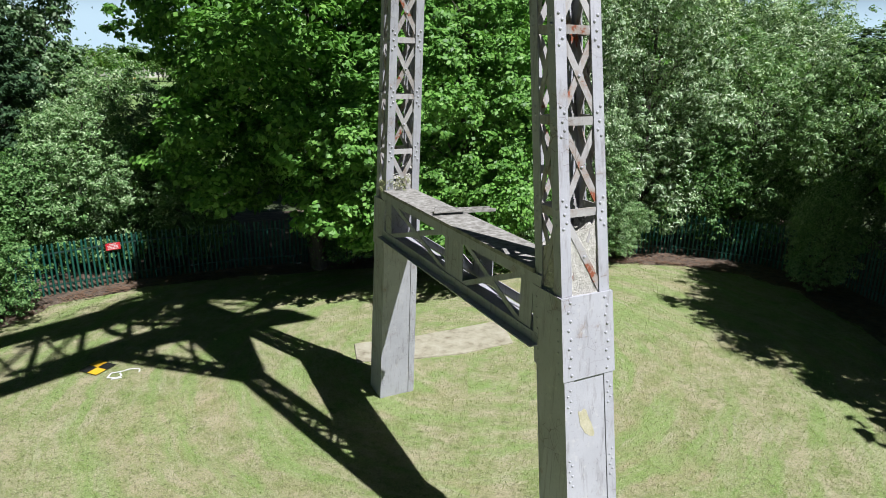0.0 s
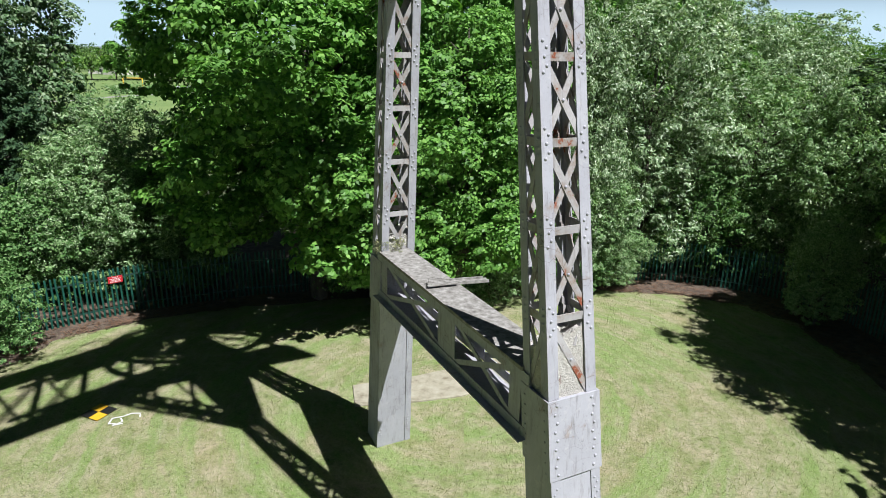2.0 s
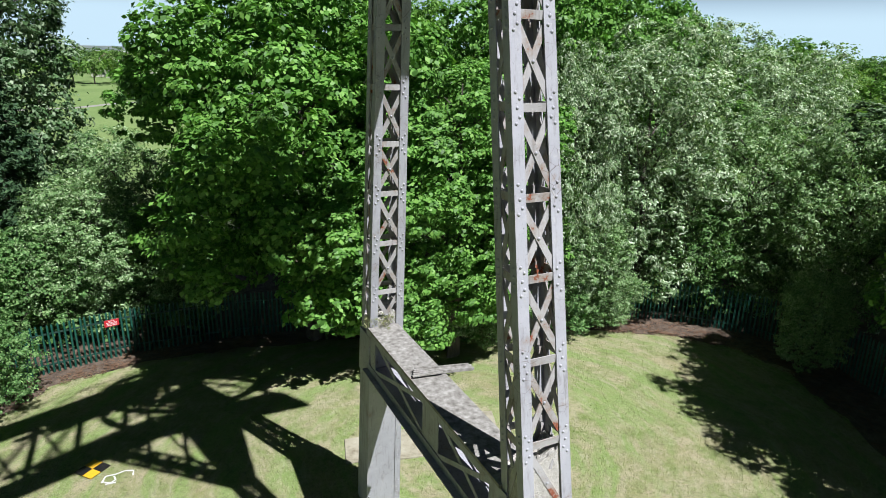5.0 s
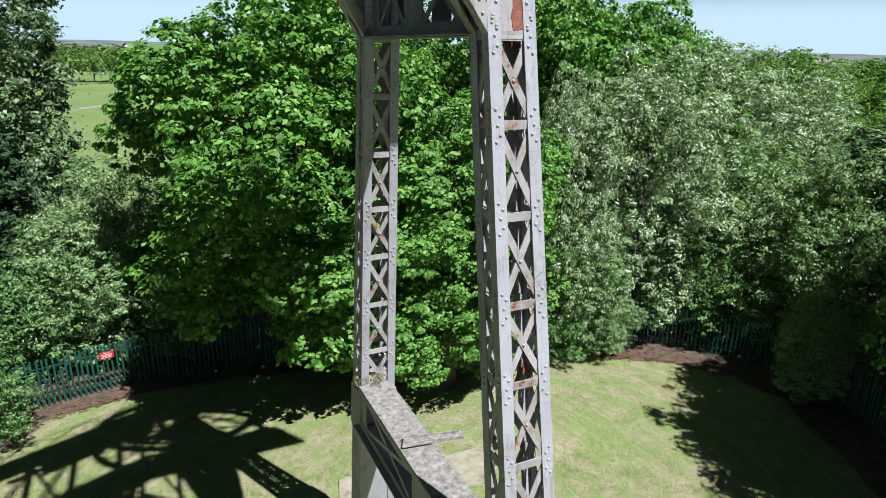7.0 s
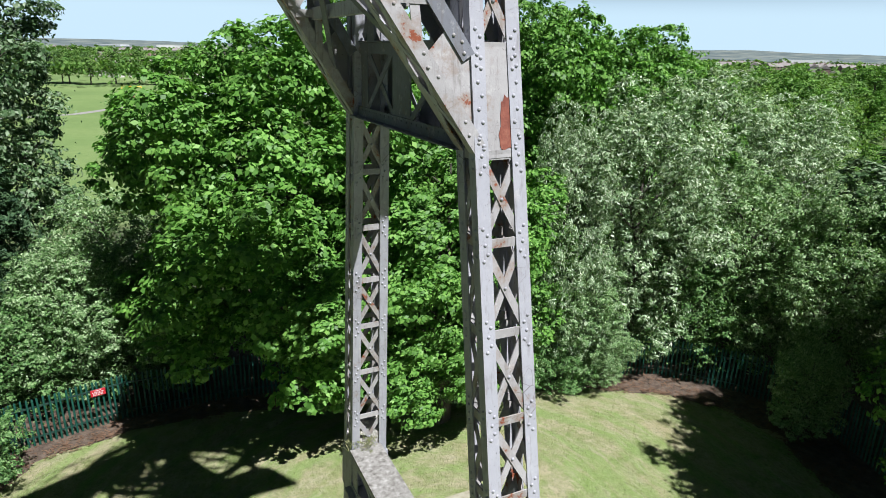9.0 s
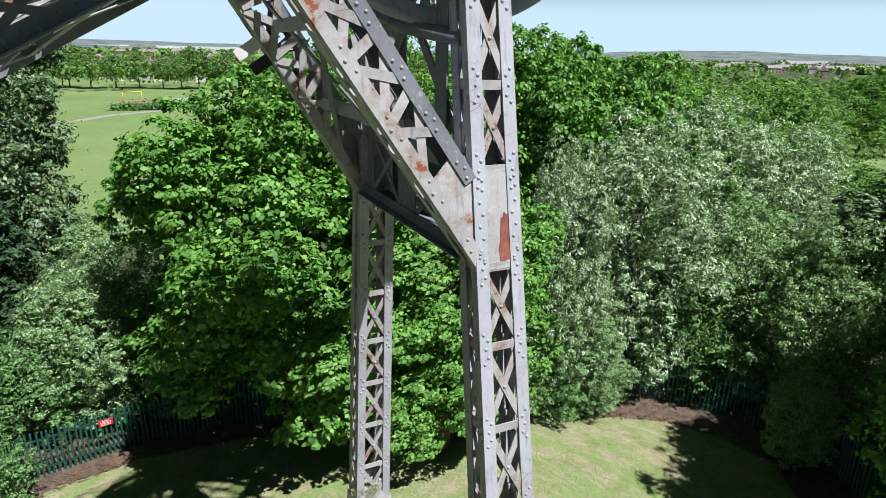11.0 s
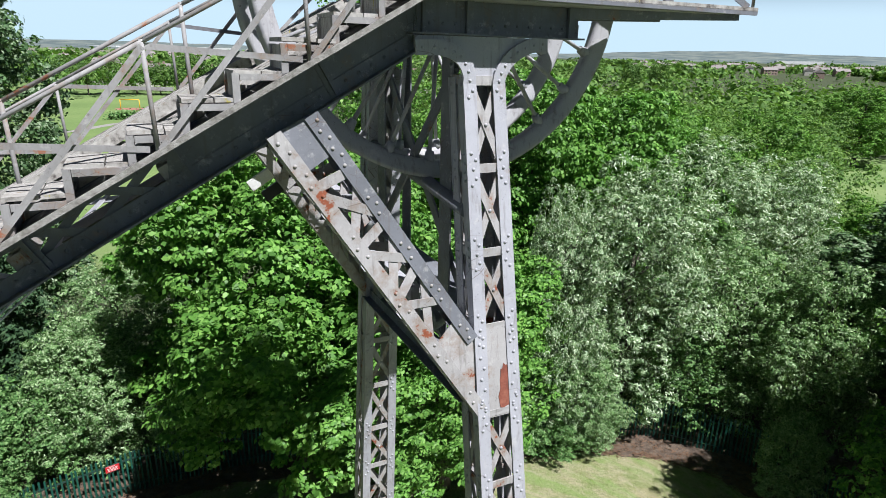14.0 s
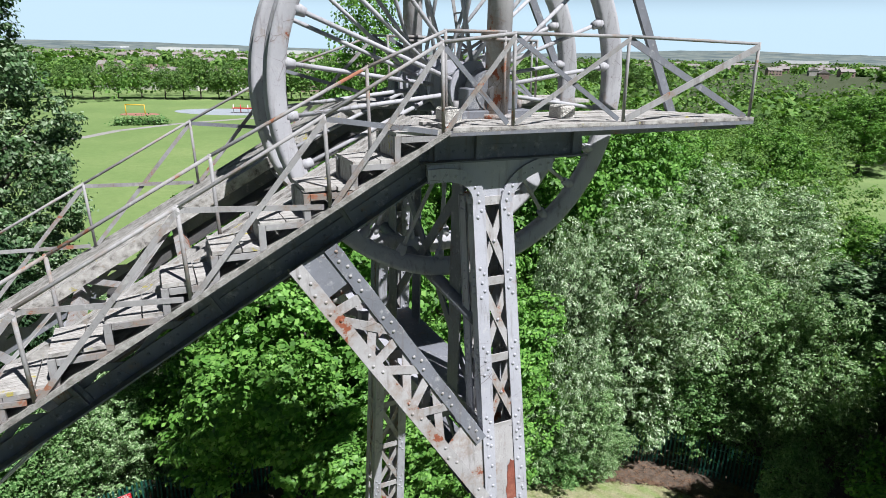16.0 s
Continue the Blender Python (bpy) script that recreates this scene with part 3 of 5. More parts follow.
    if near:
        bm = bmesh.new()
        random.seed(5)
        pts = []
        for k in range(26):
            t = k / 26 * math.tau
            r = 1 + 0.28 * noise.noise((math.cos(t) * 1.7, math.sin(t) * 1.7, 4))
            r *= 1 + 0.22 * noise.noise((math.cos(t) * 5, math.sin(t) * 5, 2))
            cs, sn = math.cos(t), math.sin(t)
            z = 12.12 + 0.31 * r * (abs(sn) ** 0.7) * (1 if sn > 0 else -0.85)
            pts.append(P(5.27 + 0.085 * r * (abs(cs) ** 0.7) * (1 if cs > 0 else -1) * (1.2 if sn < 0 else 0.8), VO(z) + 0.013, z))
        prism(bm, pts, (0, -0.003, 0))
        hp("rust_patch", bm, PRIMER, body, "red rusted patch where paint has peeled")
        bm = bmesh.new()
        pts = []
        for k in range(22):
            t = k / 22 * math.tau
            r = 1 + 0.6 * noise.noise((math.cos(t) * 1.6, math.sin(t) * 1.6, 1))
            z = 3.2 + 0.2 * r * math.sin(t)
            pts.append(P(5.32 + 0.085 * r * math.cos(t) - 0.09 * math.sin(t), VO(z) - 0.001, z))
        prism(bm, pts, (0, -0.003, 0))
        hp("peeled_patch", bm, YELLOW_UNDERCOAT, body, "yellow undercoat showing through peeled paint")
    # rivets down the foot
    for v_of, w in ((VO, -1), (VI, 1)):
        for u_of, s in ((U0, 1), (U1, -1)):
            for z in [3.9 + 0.115 * k for k in range(9)]:
                rivet(riv, P(u_of(z) + s * (0.1 if int(z * 9) % 2 else 0.07), v_of(z) + w * 0.031, z), nv(w))
            for c in (0.55, 1.55, 2.6, 3.6):
                for k in range(6):
                    z = c + 0.07 * k - 0.18
                    if z < 3.75:
                        rivet(riv, P(u_of(z) + s * (0.045 if k % 2 else 0.085), v_of(z) + w * 0.017, z), nv(w), 0.018)
    for z in [3.9 + 0.14 * k for k in range(7)]:
        for v_of, w in ((VO, 1), (VI, -1)):
            rivet(riv, P(U0(z) - 0.031, v_of(z) + w * 0.06, z), (-1, 0, 0), 0.018)
    hp("rivets", riv, PAINT, body, kind="stuff")
    return body


leg(True)
leg(False)


def cross_girder(name, z0, z1, ua, ub, solid, label, cap, coat):
    """A lattice girder across between the two legs, with side frames at ua and ub."""
    bm = bmesh.new()
    va, vb = VI(z1) - 0.02, MIRROR - VI(z1) + 0.02
    block(bm, (ua - 0.02, va, z1 - 0.02), (ub + 0.02, vb, z1 + (0.035 if cap else 0.0)))
    body = hp(name, bm, LICHEN_PLATE if cap else coat, None, label)
    for u, s in ((ua, 1), (ub, -1)):
        a0, b0 = VI(z0) - 0.05, MIRROR - VI(z0) + 0.05
        bm = bmesh.new()
        bar(bm, (u + s * 0.01, a0, z1 - 0.1), (u + s * 0.01, b0, z1 - 0.1), 0.15, 0.016, (1, 0, 0))
        hp("top_chord", bm, coat, body)
        bm = bmesh.new()
        bar(bm, (u + s * 0.01, a0, z0 + 0.08), (u + s * 0.01, b0, z0 + 0.08), 0.16, 0.016, (1, 0, 0))
        bar(bm, (u - s * 0.05, a0, z0 + 0.01), (u - s * 0.05, b0, z0 + 0.01), 0.13, 0.016, (0, 0, 1))
        hp("bottom_chord", bm, coat, body)
        lo, hi = z0 + 0.14, z1 - 0.14
        for y in solid:
            bm = bmesh.new()
            bar(bm, (u + s * 0.026, y, z0 + 0.05), (u + s * 0.026, y, z1 - 0.05), 0.62, 0.014, (1, 0, 0))
            hp("web_plate", bm, coat, body)
        stops = [va + 0.3] + [e for y in solid for e in (y - 0.31, y + 0.31)] + [vb - 0.3]
        for p, q in zip(stops[::2], stops[1::2]):
            for flip in (0, 1):
                bm = bmesh.new()
                o = s * (0.026 + 0.018 * flip)
                bar(bm, (u + o, p, lo if flip else hi), (u + o, q, hi if flip else lo), 0.085, 0.016, (1, 0, 0))
                hp("diagonal", bm, coat, body)
        for y in (va + 0.18, vb - 0.18):
            bm = bmesh.new()
            bar(bm, (u + s * 0.026, y, z0 + 0.05), (u + s * 0.026, y, z1 - 0.05), 0.28, 0.014, (1, 0, 0))
            hp("web_plate", bm, coat, body)
    riv = bmesh.new()
    y = VI(z0) + 0.1
    while y < MIRROR - VI(z0) - 0.1:
        rivet(riv, (ua - 0.1, y, z0 + 0.018), (0, 0, 1), 0.015)
        rivet(riv, (ua + 0.002, y, z0 + 0.11), (-1, 0, 0), 0.016)
        y += 0.16
    hp("rivets", riv, coat, body, kind="stuff")
    bm = bmesh.new()
    block(bm, (ua + 0.05, VI(z0), z0 - 0.01), (ub - 0.05, MIRROR - VI(z0), z0 + 0.012))
    hp("bottom_plate", bm, coat, body)
    return body


lower = cross_girder("lower_girder", 4.08, 5.06, 4.94, 5.55, [8.05], "lichen-topped riveted lattice girder between the legs", True, PAINT)
# the inner girder's shade is put into its darker coat
upper = cross_girder("upper_girder", 11.84, 12.95, 4.95, 5.42, [8.43], "riveted lattice girder between the legs, shade darkened into its paint", False, BLUE_GREY_SHADE)

# the cut channel lying across the lower girder
bm = bmesh.new()
bar(bm, (5.2, 8.9, 5.115), (6.1, 8.72, 5.115), 0.2, 0.02, (0, 0, 1))
bar(bm, (5.2, 8.81, 5.135), (6.08, 8.63, 5.135), 0.02, 0.05, (0, 0, 1))
bar(bm, (5.2, 8.99, 5.135), (6.06, 8.81, 5.135), 0.02, 0.05, (0, 0, 1))
for k in range(5):
    bar(bm, (4.95 + 0.03 * k, 8.78 + 0.05 * k, 5.15 + 0.008 * k), (5.5 - 0.05 * k, 8.7 + 0.06 * k, 5.155 + 0.008 * k), 0.05, 0.02, (0.1 * k - 0.2, 0, 1))
hp("cut_channel", bm, LICHEN_PLATE, lower, "lichen-grey cut channel laid across the girder top")

# ---- inclined girders, gussets and knee struts ----
SLOPE = 0.56


def TOPZ(u):
    return min(15.08 + SLOPE * (u - 1.89), 16.46)


KINK = 1.89 + (16.46 - 15.08) / SLOPE
LOW = -24.0


def mir(near):
    return (lambda u, v, z: Vector((u, v, z))) if near else (lambda u, v, z: Vector((u, MIRROR - v, z)))


def incline(near):
    P = mir(near)
    w = 1 if near else -1
    depth = 0.56
    # stiffeners mark the panels; the top panels are solid, the others lattice
    stations = [KINK + 0.05, 3.28, 1.93, 0.68] + [0.68 - 1.25 * k for k in range(1, 20)]
    bm = bmesh.new()
    prism(bm, [P(1.93, 6.93, TOPZ(1.93) - depth), P(KINK, 6.93, TOPZ(KINK) - depth + 0.1), P(6.38, 6.93, 16.08), P(6.38, 6.93, 16.42), P(KINK, 6.93, 16.42), P(1.93, 6.93, TOPZ(1.93) - 0.03)], (0, 0.014 * w, 0))
    # web, chords and stiffeners carry shade under the walkway in their colour
    body = hp("inclined_girder", bm, BLUE_GREY_SHADE, None, "riveted inclined stay girder, shade darkened into its blue-grey paint")
    low_end = stations[-1]
    dirv = (1, 0, SLOPE)
    for dz, wd, nm in ((-0.09, 0.15, "top_chord"), (-depth + 0.09, 0.17, "bottom_chord")):
        bm = bmesh.new()
        bar(bm, P(low_end, 6.922, TOPZ(low_end) + dz), P(KINK, 6.922, TOPZ(KINK) + dz), wd, 0.016, (0, 1, 0))
        if nm == "bottom_chord":
            bar(bm, P(low_end, 6.87, TOPZ(low_end) - depth), P(KINK, 6.87, TOPZ(KINK) - depth), 0.13, 0.018, (-SLOPE, 0, 1))
            bar(bm, P(KINK - 0.02, 6.922, 16.15), P(6.38, 6.922, 16.13), 0.15, 0.016, (0, 1, 0))
            bar(bm, P(KINK - 0.1, 6.86, 16.06), P(6.38, 6.86, 16.05), 0.15, 0.018, (0, 0, 1))
        hp(nm, bm, BLUE_GREY_SHADE, body)
    for k, u in enumerate(stations):
        bm = bmesh.new()
        t = Vector((-SLOPE, 0, 1)).normalized() if u < KINK else Vector((0, 0, 1))
        c = Vector((u, 0, TOPZ(u)))
        p, q = c - t * 0.06, c - t * 0.46
        bar(bm, P(p.x, 6.9, p.z), P(q.x, 6.9, q.z), 0.1, 0.014, (0, 1, 0))
        bar(bm, P(p.x, 6.88, p.z), P(q.x, 6.88, q.z), 0.014, 0.07, (0, 1, 0))
        hp("stiffener", bm, BLUE_GREY_SHADE, body)
    for u in (4.95, 6.25):
        bm = bmesh.new()
        bar(bm, P(u, 6.89, 16.42), P(u, 6.89, 16.06), 0.08, 0.05, (0, 1, 0))
        hp("stiffener", bm, BLUE_GREY_SHADE, body)
    for a, b in zip(stations[3:], stations[2:]):
        for flip in (0, 1):
            for half in (0, 1):
                p = a + (b - a) * (0.06 + 0.46 * half)
                q = a + (b - a) * (0.48 + 0.46 * half)
                bm = bmesh.new()
                zp = TOPZ(p) - (depth - 0.12 if flip else 0.1)
                zq = TOPZ(q) - (0.1 if flip else depth - 0.12)
                bar(bm, P(p, 6.94 + 0.016 * flip, zp), P(q, 6.94 + 0.016 * flip, zq), 0.075, 0.014, (0, 1, 0))
                hp("diagonal", bm, BLUE_GREY_SHADE, body)
    riv = bmesh.new()
    u = -8.0
    while u < KINK:
        rivet(riv, P(u, 6.914, TOPZ(u) - depth + 0.11), (0, -w, 0), 0.02)
        u += 0.135
    u = KINK + 0.15
    while u < 6.3:
        rivet(riv, P(u, 6.914, 16.16), (0, -w, 0), 0.018)
        u += 0.15
    hp("rivets", riv, BLUE_GREY_SHADE, body, kind="stuff")
    # the curved gusset that joins leg and girder
    bm = bmesh.new()
    z0, z1 = 15.55, 16.07
    y0 = VO(15.6) + 0.03
    pts = []
    ua, ue = U0(z0) + 0.075, 4.3
    ze, zm = 15.92, 15.99
    for k in range(9):
        t = k / 8
        pts.append(((1 - t) ** 2 * ua + 2 * t * (1 - t) * ua + t * t * ue, (1 - t) ** 2 * z0 + 2 * t * (1 - t) * zm + t * t * ze))
    right = []
    for k in range(9):
        t = k / 8 * math.pi / 2
        right.append((U1(z0) - 0.075 + 0.6 * (1 - math.cos(t)), z0 + (z1 - 0.08 - z0) * math.sin(t)))
    outline = [(p[0], p[1]) for p in pts] + [(ue, ze + 0.12), (4.62, 16.04), (5.85, 16.04)] + right[::-1]
    prism(bm, [P(a, y0, b) for a, b in outline], (0, 0.02 * w, 0))
    hp("gusset", bm, PAINT, body)
    # arched flange angles of the gusset and its inner twin below the incline
    for curve in (pts, right):
        bm = bmesh.new()
        lo_side, hi_side = [], []
        for k, c in enumerate(curve):
            a, b = Vector(curve[max(k - 1, 0)]), Vector(curve[min(k + 1, len(curve) - 1)])
            nrm2 = Vector((a.y - b.y, b.x - a.x)).normalized() * 0.075
            lo_side.append(P(c[0] + nrm2.x, y0 - 0.035, c[1] + nrm2.y))
            hi_side.append(P(c[0] - nrm2.x, y0 - 0.035, c[1] - nrm2.y))
        prism(bm, lo_side + hi_side[::-1], (0, 0.03 * w, 0))
        hp("arch_angle", bm, PAINT, body)
    riv = bmesh.new()
    for curve in (pts, right):
        for a, b in zip(curve, curve[1:]):
            rivet(riv, P((a[0] + b[0]) / 2, y0 - 0.036, (a[1] + b[1]) / 2), (0, -w, 0), 0.018)
    hp("rivets", riv, PAINT, body, kind="stuff")
    # the knee strut from the leg up to the inclined girder
    lo_a, hi_a = Vector((4.9, 0, 11.84)), Vector((2.785, 0, 15.08))
    lo_b, hi_b = Vector((4.92, 0, 12.82)), Vector((3.275, 0, 15.33))
    bm = bmesh.new()

    def Q(p, dv):
        return P(p.x, VO(p.z) + dv, p.z)
    f = lambda a, b, t: a.lerp(b, t)
    prism(bm, [Q(f(lo_a, hi_a, 0.02), 0.03), Q(lo_b, 0.03), Q(f(lo_b, hi_b, 0.12), 0.03), Q(f(lo_a, hi_a, 0.27), 0.03)], (0, 0.014 * w, 0))
    strut = hp("knee_strut", bm, PAINT_WORN, None, "raking lattice knee strut with worn paint")
    bm = bmesh.new()
    prism(bm, [Q(f(lo_a, hi_a, 0.88), 0.03), Q(f(lo_b, hi_b, 0.86), 0.03), Q(hi_b, 0.03), Q(hi_a, 0.03)], (0, 0.014 * w, 0))
    hp("end_plate", bm, BLUE_GREY_SHADE, strut)
    riv = bmesh.new()
    for dv in (0.0, 0.4):
        for a, b, s in ((lo_a, hi_a, 1), (lo_b, hi_b, -1)):
            bm = bmesh.new()
            ax = (b - a).normalized()
            side = Vector((ax.z, 0, -ax.x)) * s
            ca, cb = a + side * 0.075, b + side * 0.075
            bar(bm, Q(ca, dv + 0.01), Q(cb, dv + 0.01), 0.15, 0.016, (0, 1, 0))
            aa, bb = a + side * 0.008, b + side * 0.008
            bar(bm, Q(aa, dv + (0.08 if dv < 0.2 else -0.06)), Q(bb, dv + (0.08 if dv < 0.2 else -0.06)), 0.016, 0.13, (0, 1, 0))
            hp("corner_angle", bm, PAINT_WORN if s > 0 else BLUE_GREY_SHADE, strut)
            for k in range(30):
                t = 0.02 + k * 0.033
                if (k // 3) % 2 == 0 or t > 0.82:
                    c = f(a, b, t) + side * (0.055 if k % 2 else 0.095)
                    if dv < 0.2:
                        rivet(riv, Q(c, dv + 0.001), (0, -w, 0), 0.02)
        ts = [0.26, 0.45, 0.64, 0.84]
        for a, b in zip(ts, ts[1:]):
            for flip in (0, 1):
                bm = bmesh.new()
                p0 = f(lo_a, hi_a, a if flip else b)
                q0 = f(lo_b, hi_b, (b if flip else a) - 0.07)
                p, q = f(p0, q0, 0.09), f(p0, q0, 0.91)
                bar(bm, Q(p, dv + 0.026 + 0.018 * flip), Q(q, dv + 0.026 + 0.018 * flip), 0.1, 0.014, (0, 1, 0))
                hp("diagonal", bm, PAINT_WORN, strut)
            bm = bmesh.new()
            pa, pb2 = f(lo_a, hi_a, b), f(lo_b, hi_b, b - 0.06)
            bar(bm, Q(f(pa, pb2, 0.08), dv + 0.03), Q(f(pa, pb2, 0.92), dv + 0.03), 0.11, 0.014, (0, 1, 0))
            hp("batten", bm, PAINT_WORN, strut)
    # lacing on the under and upper sides
    for a, b in ((lo_a, hi_a), (lo_b, hi_b)):
        for k in range(5):
            t0, t1 = 0.06 + 0.18 * k, 0.24 + 0.18 * k
            for flip in (0, 1):
                bm = bmesh.new()
                bar(bm, Q(f(a, b, t0 if flip else t1), 0.05), Q(f(a, b, t1 if flip else t0), 0.36), 0.07, 0.012, (0.8, 0, 0.55))
                hp("diagonal", bm, PAINT, strut)
    hp("rivets", riv, PAINT_WORN, strut, kind="stuff")
    return body


girder_near = incline(True)
girder_far = incline(False)

# cross members between the inclined girders, and the lattice between the knee struts
for u in [3.28, 1.93] + [0.68 - 1.25 * k for k in range(0, 18)]:
    bm = bmesh.new()
    z = TOPZ(u)
    bar(bm, (u, 6.95, z - 0.32), (u, MIRROR - 6.95, z - 0.32), 0.16, 0.12, (1, 0, SLOPE))
    hp("cross_member", bm, PAINT_WORN)
    if u < 0.8:
        for flip in (0, 1):
            bm = bmesh.new()
            bar(bm, (u, 6.97 if flip else MIRROR - 6.97, z - 0.2 + 0.02 * flip), (u + 1.25, MIRROR - 6.97 if flip else 6.97, TOPZ(u + 1.25) - 0.2 + 0.02 * flip), 0.1, 0.014, (-SLOPE, 0, 1))
            hp("wind_brace", bm, RAIL_PAINT)
            bm = bmesh.new()
            bar(bm, (u, 6.97 if flip else MIRROR - 6.97, z - 0.5 + 0.02 * flip), (u + 1.25, MIRROR - 6.97 if flip else 6.97, TOPZ(u + 1.25) - 0.5 + 0.02 * flip), 0.12, 0.014, (-SLOPE, 0, 1))
            hp("wind_brace", bm, PAINT)
for z, u in ((13.3, 4.3), (14.35, 3.62)):
    bm = bmesh.new()
    bar(bm, (u, VO(z) + 0.3, z), (u, MIRROR - VO(z) - 0.3, z), 0.16, 0.1, (1, 0, 0))
    hp("cross_member", bm, PAINT)
# inner braces, tube and posts also have shade coloured into their paint
for flip in (0, 1):
    bm = bmesh.new()
    bar(bm, (4.62, 6.6 if flip else MIRROR - 6.6, 12.5), (3.3, MIRROR - 6.9 if flip else 6.9, 14.9), 0.12, 0.02, (0.8, 0, 0.5))
    hp("sway_brace", bm, BLUE_GREY_SHADE)
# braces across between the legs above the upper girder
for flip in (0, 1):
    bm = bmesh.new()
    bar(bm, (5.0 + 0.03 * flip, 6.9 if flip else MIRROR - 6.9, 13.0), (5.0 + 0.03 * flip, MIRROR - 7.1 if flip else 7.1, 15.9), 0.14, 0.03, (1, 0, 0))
    hp("sway_brace", bm, BLUE_GREY_SHADE)
bm = bmesh.new()
tube(bm, (4.93, 6.75, 14.2), (4.95, 9.9, 14.5), 0.09, 12)
hp("drain_tube", bm, BLUE_GREY_SHADE, None, "grey tube between the legs, shade darkened into its paint")
for y in (7.35, 9.51):
    bm = bmesh.new()
    bar(bm, (4.95, y, 12.95), (4.95, y, 16.05), 0.3, 0.02, (1, 0, 0))
    bar(bm, (5.35, y, 12.95), (5.35, y, 16.05), 0.3, 0.02, (1, 0, 0))
    hp("bearer_post", bm, BLUE_GREY_SHADE, None, "inner plated bearer post")

# ---- walkway, deck and steps ----
EDGE = 6.40
for near in (True, False):
    P = mir(near)
    bm = bmesh.new()
    bar(bm, P(LOW, (EDGE + 6.98) / 2, TOPZ(LOW) - 0.03), P(KINK, (EDGE + 6.98) / 2, TOPZ(KINK) - 0.03), 0.58, 0.03, (-SLOPE, 0, 1))
    walk_body = hp("walkway_plate", bm, LICHEN_PLATE, None, "lichen-crusted sloping walkway plate")
    bm = bmesh.new()
    bar(bm, P(LOW, EDGE + 0.01, TOPZ(LOW) - 0.018), P(KINK, EDGE + 0.01, TOPZ(KINK) - 0.018), 0.03, 0.05, (-SLOPE, 0, 1))
    hp("edge_angle", bm, LICHEN_PLATE, walk_body)
    # timber steps: a plank top on a small frame of angle
    u = 4.2
    random.seed(11 if near else 12)
    while near and u > -9:
        z = TOPZ(u - 0.36) + 0.24
        bm = bmesh.new()
        dz = random.uniform(-0.012, 0.012)
        ua, ub = u - 0.4 + random.uniform(-0.02, 0.02), u + 0.05
        split = ua + (ub - ua) * random.uniform(0.5, 0.65)
        for a, b in ((ua, split - 0.006), (split + 0.006, ub)):
            d2 = random.uniform(-0.01, 0.012)
            p, q = P(a, EDGE + 0.03 + random.uniform(0, 0.03), z + dz + d2), P(b, 6.98, z + dz + d2 + 0.035)
            block(bm, (min(p.x, q.x), min(p.y, q.y), p.z), (max(p.x, q.x), max(p.y, q.y), q.z))
        step = hp("step", bm, TIMBER, walk_body, "split weathered plank step with yellow lichen")
        for a, b, nm in ((ua + 0.015, ua + 0.015, "riser_leg"), (ub - 0.03, ub - 0.03, "riser_leg")):
            for v in (EDGE + 0.06, 6.93):
                bm = bmesh.new()
                bar(bm, P(a, v, TOPZ(a) - 0.02), P(a, v, z - 0.002), 0.06, 0.05, (0, 1, 0))
                hp(nm, bm, RAIL_PAINT, step)
        for v in (EDGE + 0.06, 6.93):
            bm = bmesh.new()
            bar(bm, P(ua + 0.05, v, z - 0.035), P(ub - 0.06, v, z - 0.035), 0.055, 0.05, (0, 1, 0))
            hp("bearer", bm, RAIL_PAINT, step)
        bm = bmesh.new()
        bar(bm, P(ua + 0.012, EDGE + 0.1, z - 0.11), P(ua + 0.012, 6.9, z - 0.11), 0.2, 0.012, (1, 0, 0))
        hp("riser", bm, TIMBER, step)
        u -= 0.435
    # long sole timbers beside the rope slot, over a dark plate for its shade
    for v, wd, start in ((7.15, 0.15, -9.0), (7.36, 0.07, 1.0), (7.56, 0.13, 0.2)):
        bm = bmesh.new()
        bar(bm, P(start, v, TOPZ(start) - 0.02), P(KINK, v, TOPZ(KINK) - 0.02), wd, 0.14, (-SLOPE, 0, 1))
        hp("sole_timber", bm, TIMBER, walk_body, "long pale weathered timber")
    bm = bmesh.new()
    bar(bm, P(1.0, 7.4, TOPZ(1.0) - 0.42), P(KINK, 7.4, TOPZ(KINK) - 0.42), 0.5, 0.03, (-SLOPE, 0, 1))
    hp("slot_shade_plate", bm, DARK_IRON, walk_body, "dark plate standing in for the shade inside the rope slot")
    # the level deck
    bm = bmesh.new()
    bar(bm, P(KINK, 6.95, 16.40), P(8.2, 6.95, 16.40), 0.9, 0.03, (0, 0, 1))
    deck = hp("deck", bm, PAINT, None, "lichen-crusted level timber deck")
    v = EDGE
    k = 0
    while v < 7.5:
        bm = bmesh.new()
        end = 8.66 - 0.12 * k * (1 if near else 0.5)
        j = random.uniform(-0.012, 0.012)
        p, q = P(KINK - 0.05 + random.uniform(0, 0.1), v, 16.43 + j), P(end, v + 0.185, 16.475 + j)
        block(bm, (p.x, min(p.y, q.y), p.z), (q.x, max(p.y, q.y), q.z))
        hp("plank", bm, TIMBER, deck)
        v += 0.195
        k += 1
    bm = bmesh.new()
    bar(bm, P(6.3, 6.9, 16.33), P(8.5, 6.55, 16.39), 0.06, 0.13, (0, 0, 1))
    bar(bm, P(6.3, 7.35, 16.33), P(8.0, 7.35, 16.38), 0.06, 0.13, (0, 0, 1))
    bar(bm, P(KINK, EDGE + 0.015, 16.42), P(8.66, EDGE + 0.015, 16.41), 0.03, 0.05, (0, 0, 1))
    hp("bracket", bm, BLUE_GREY_SHADE, deck)


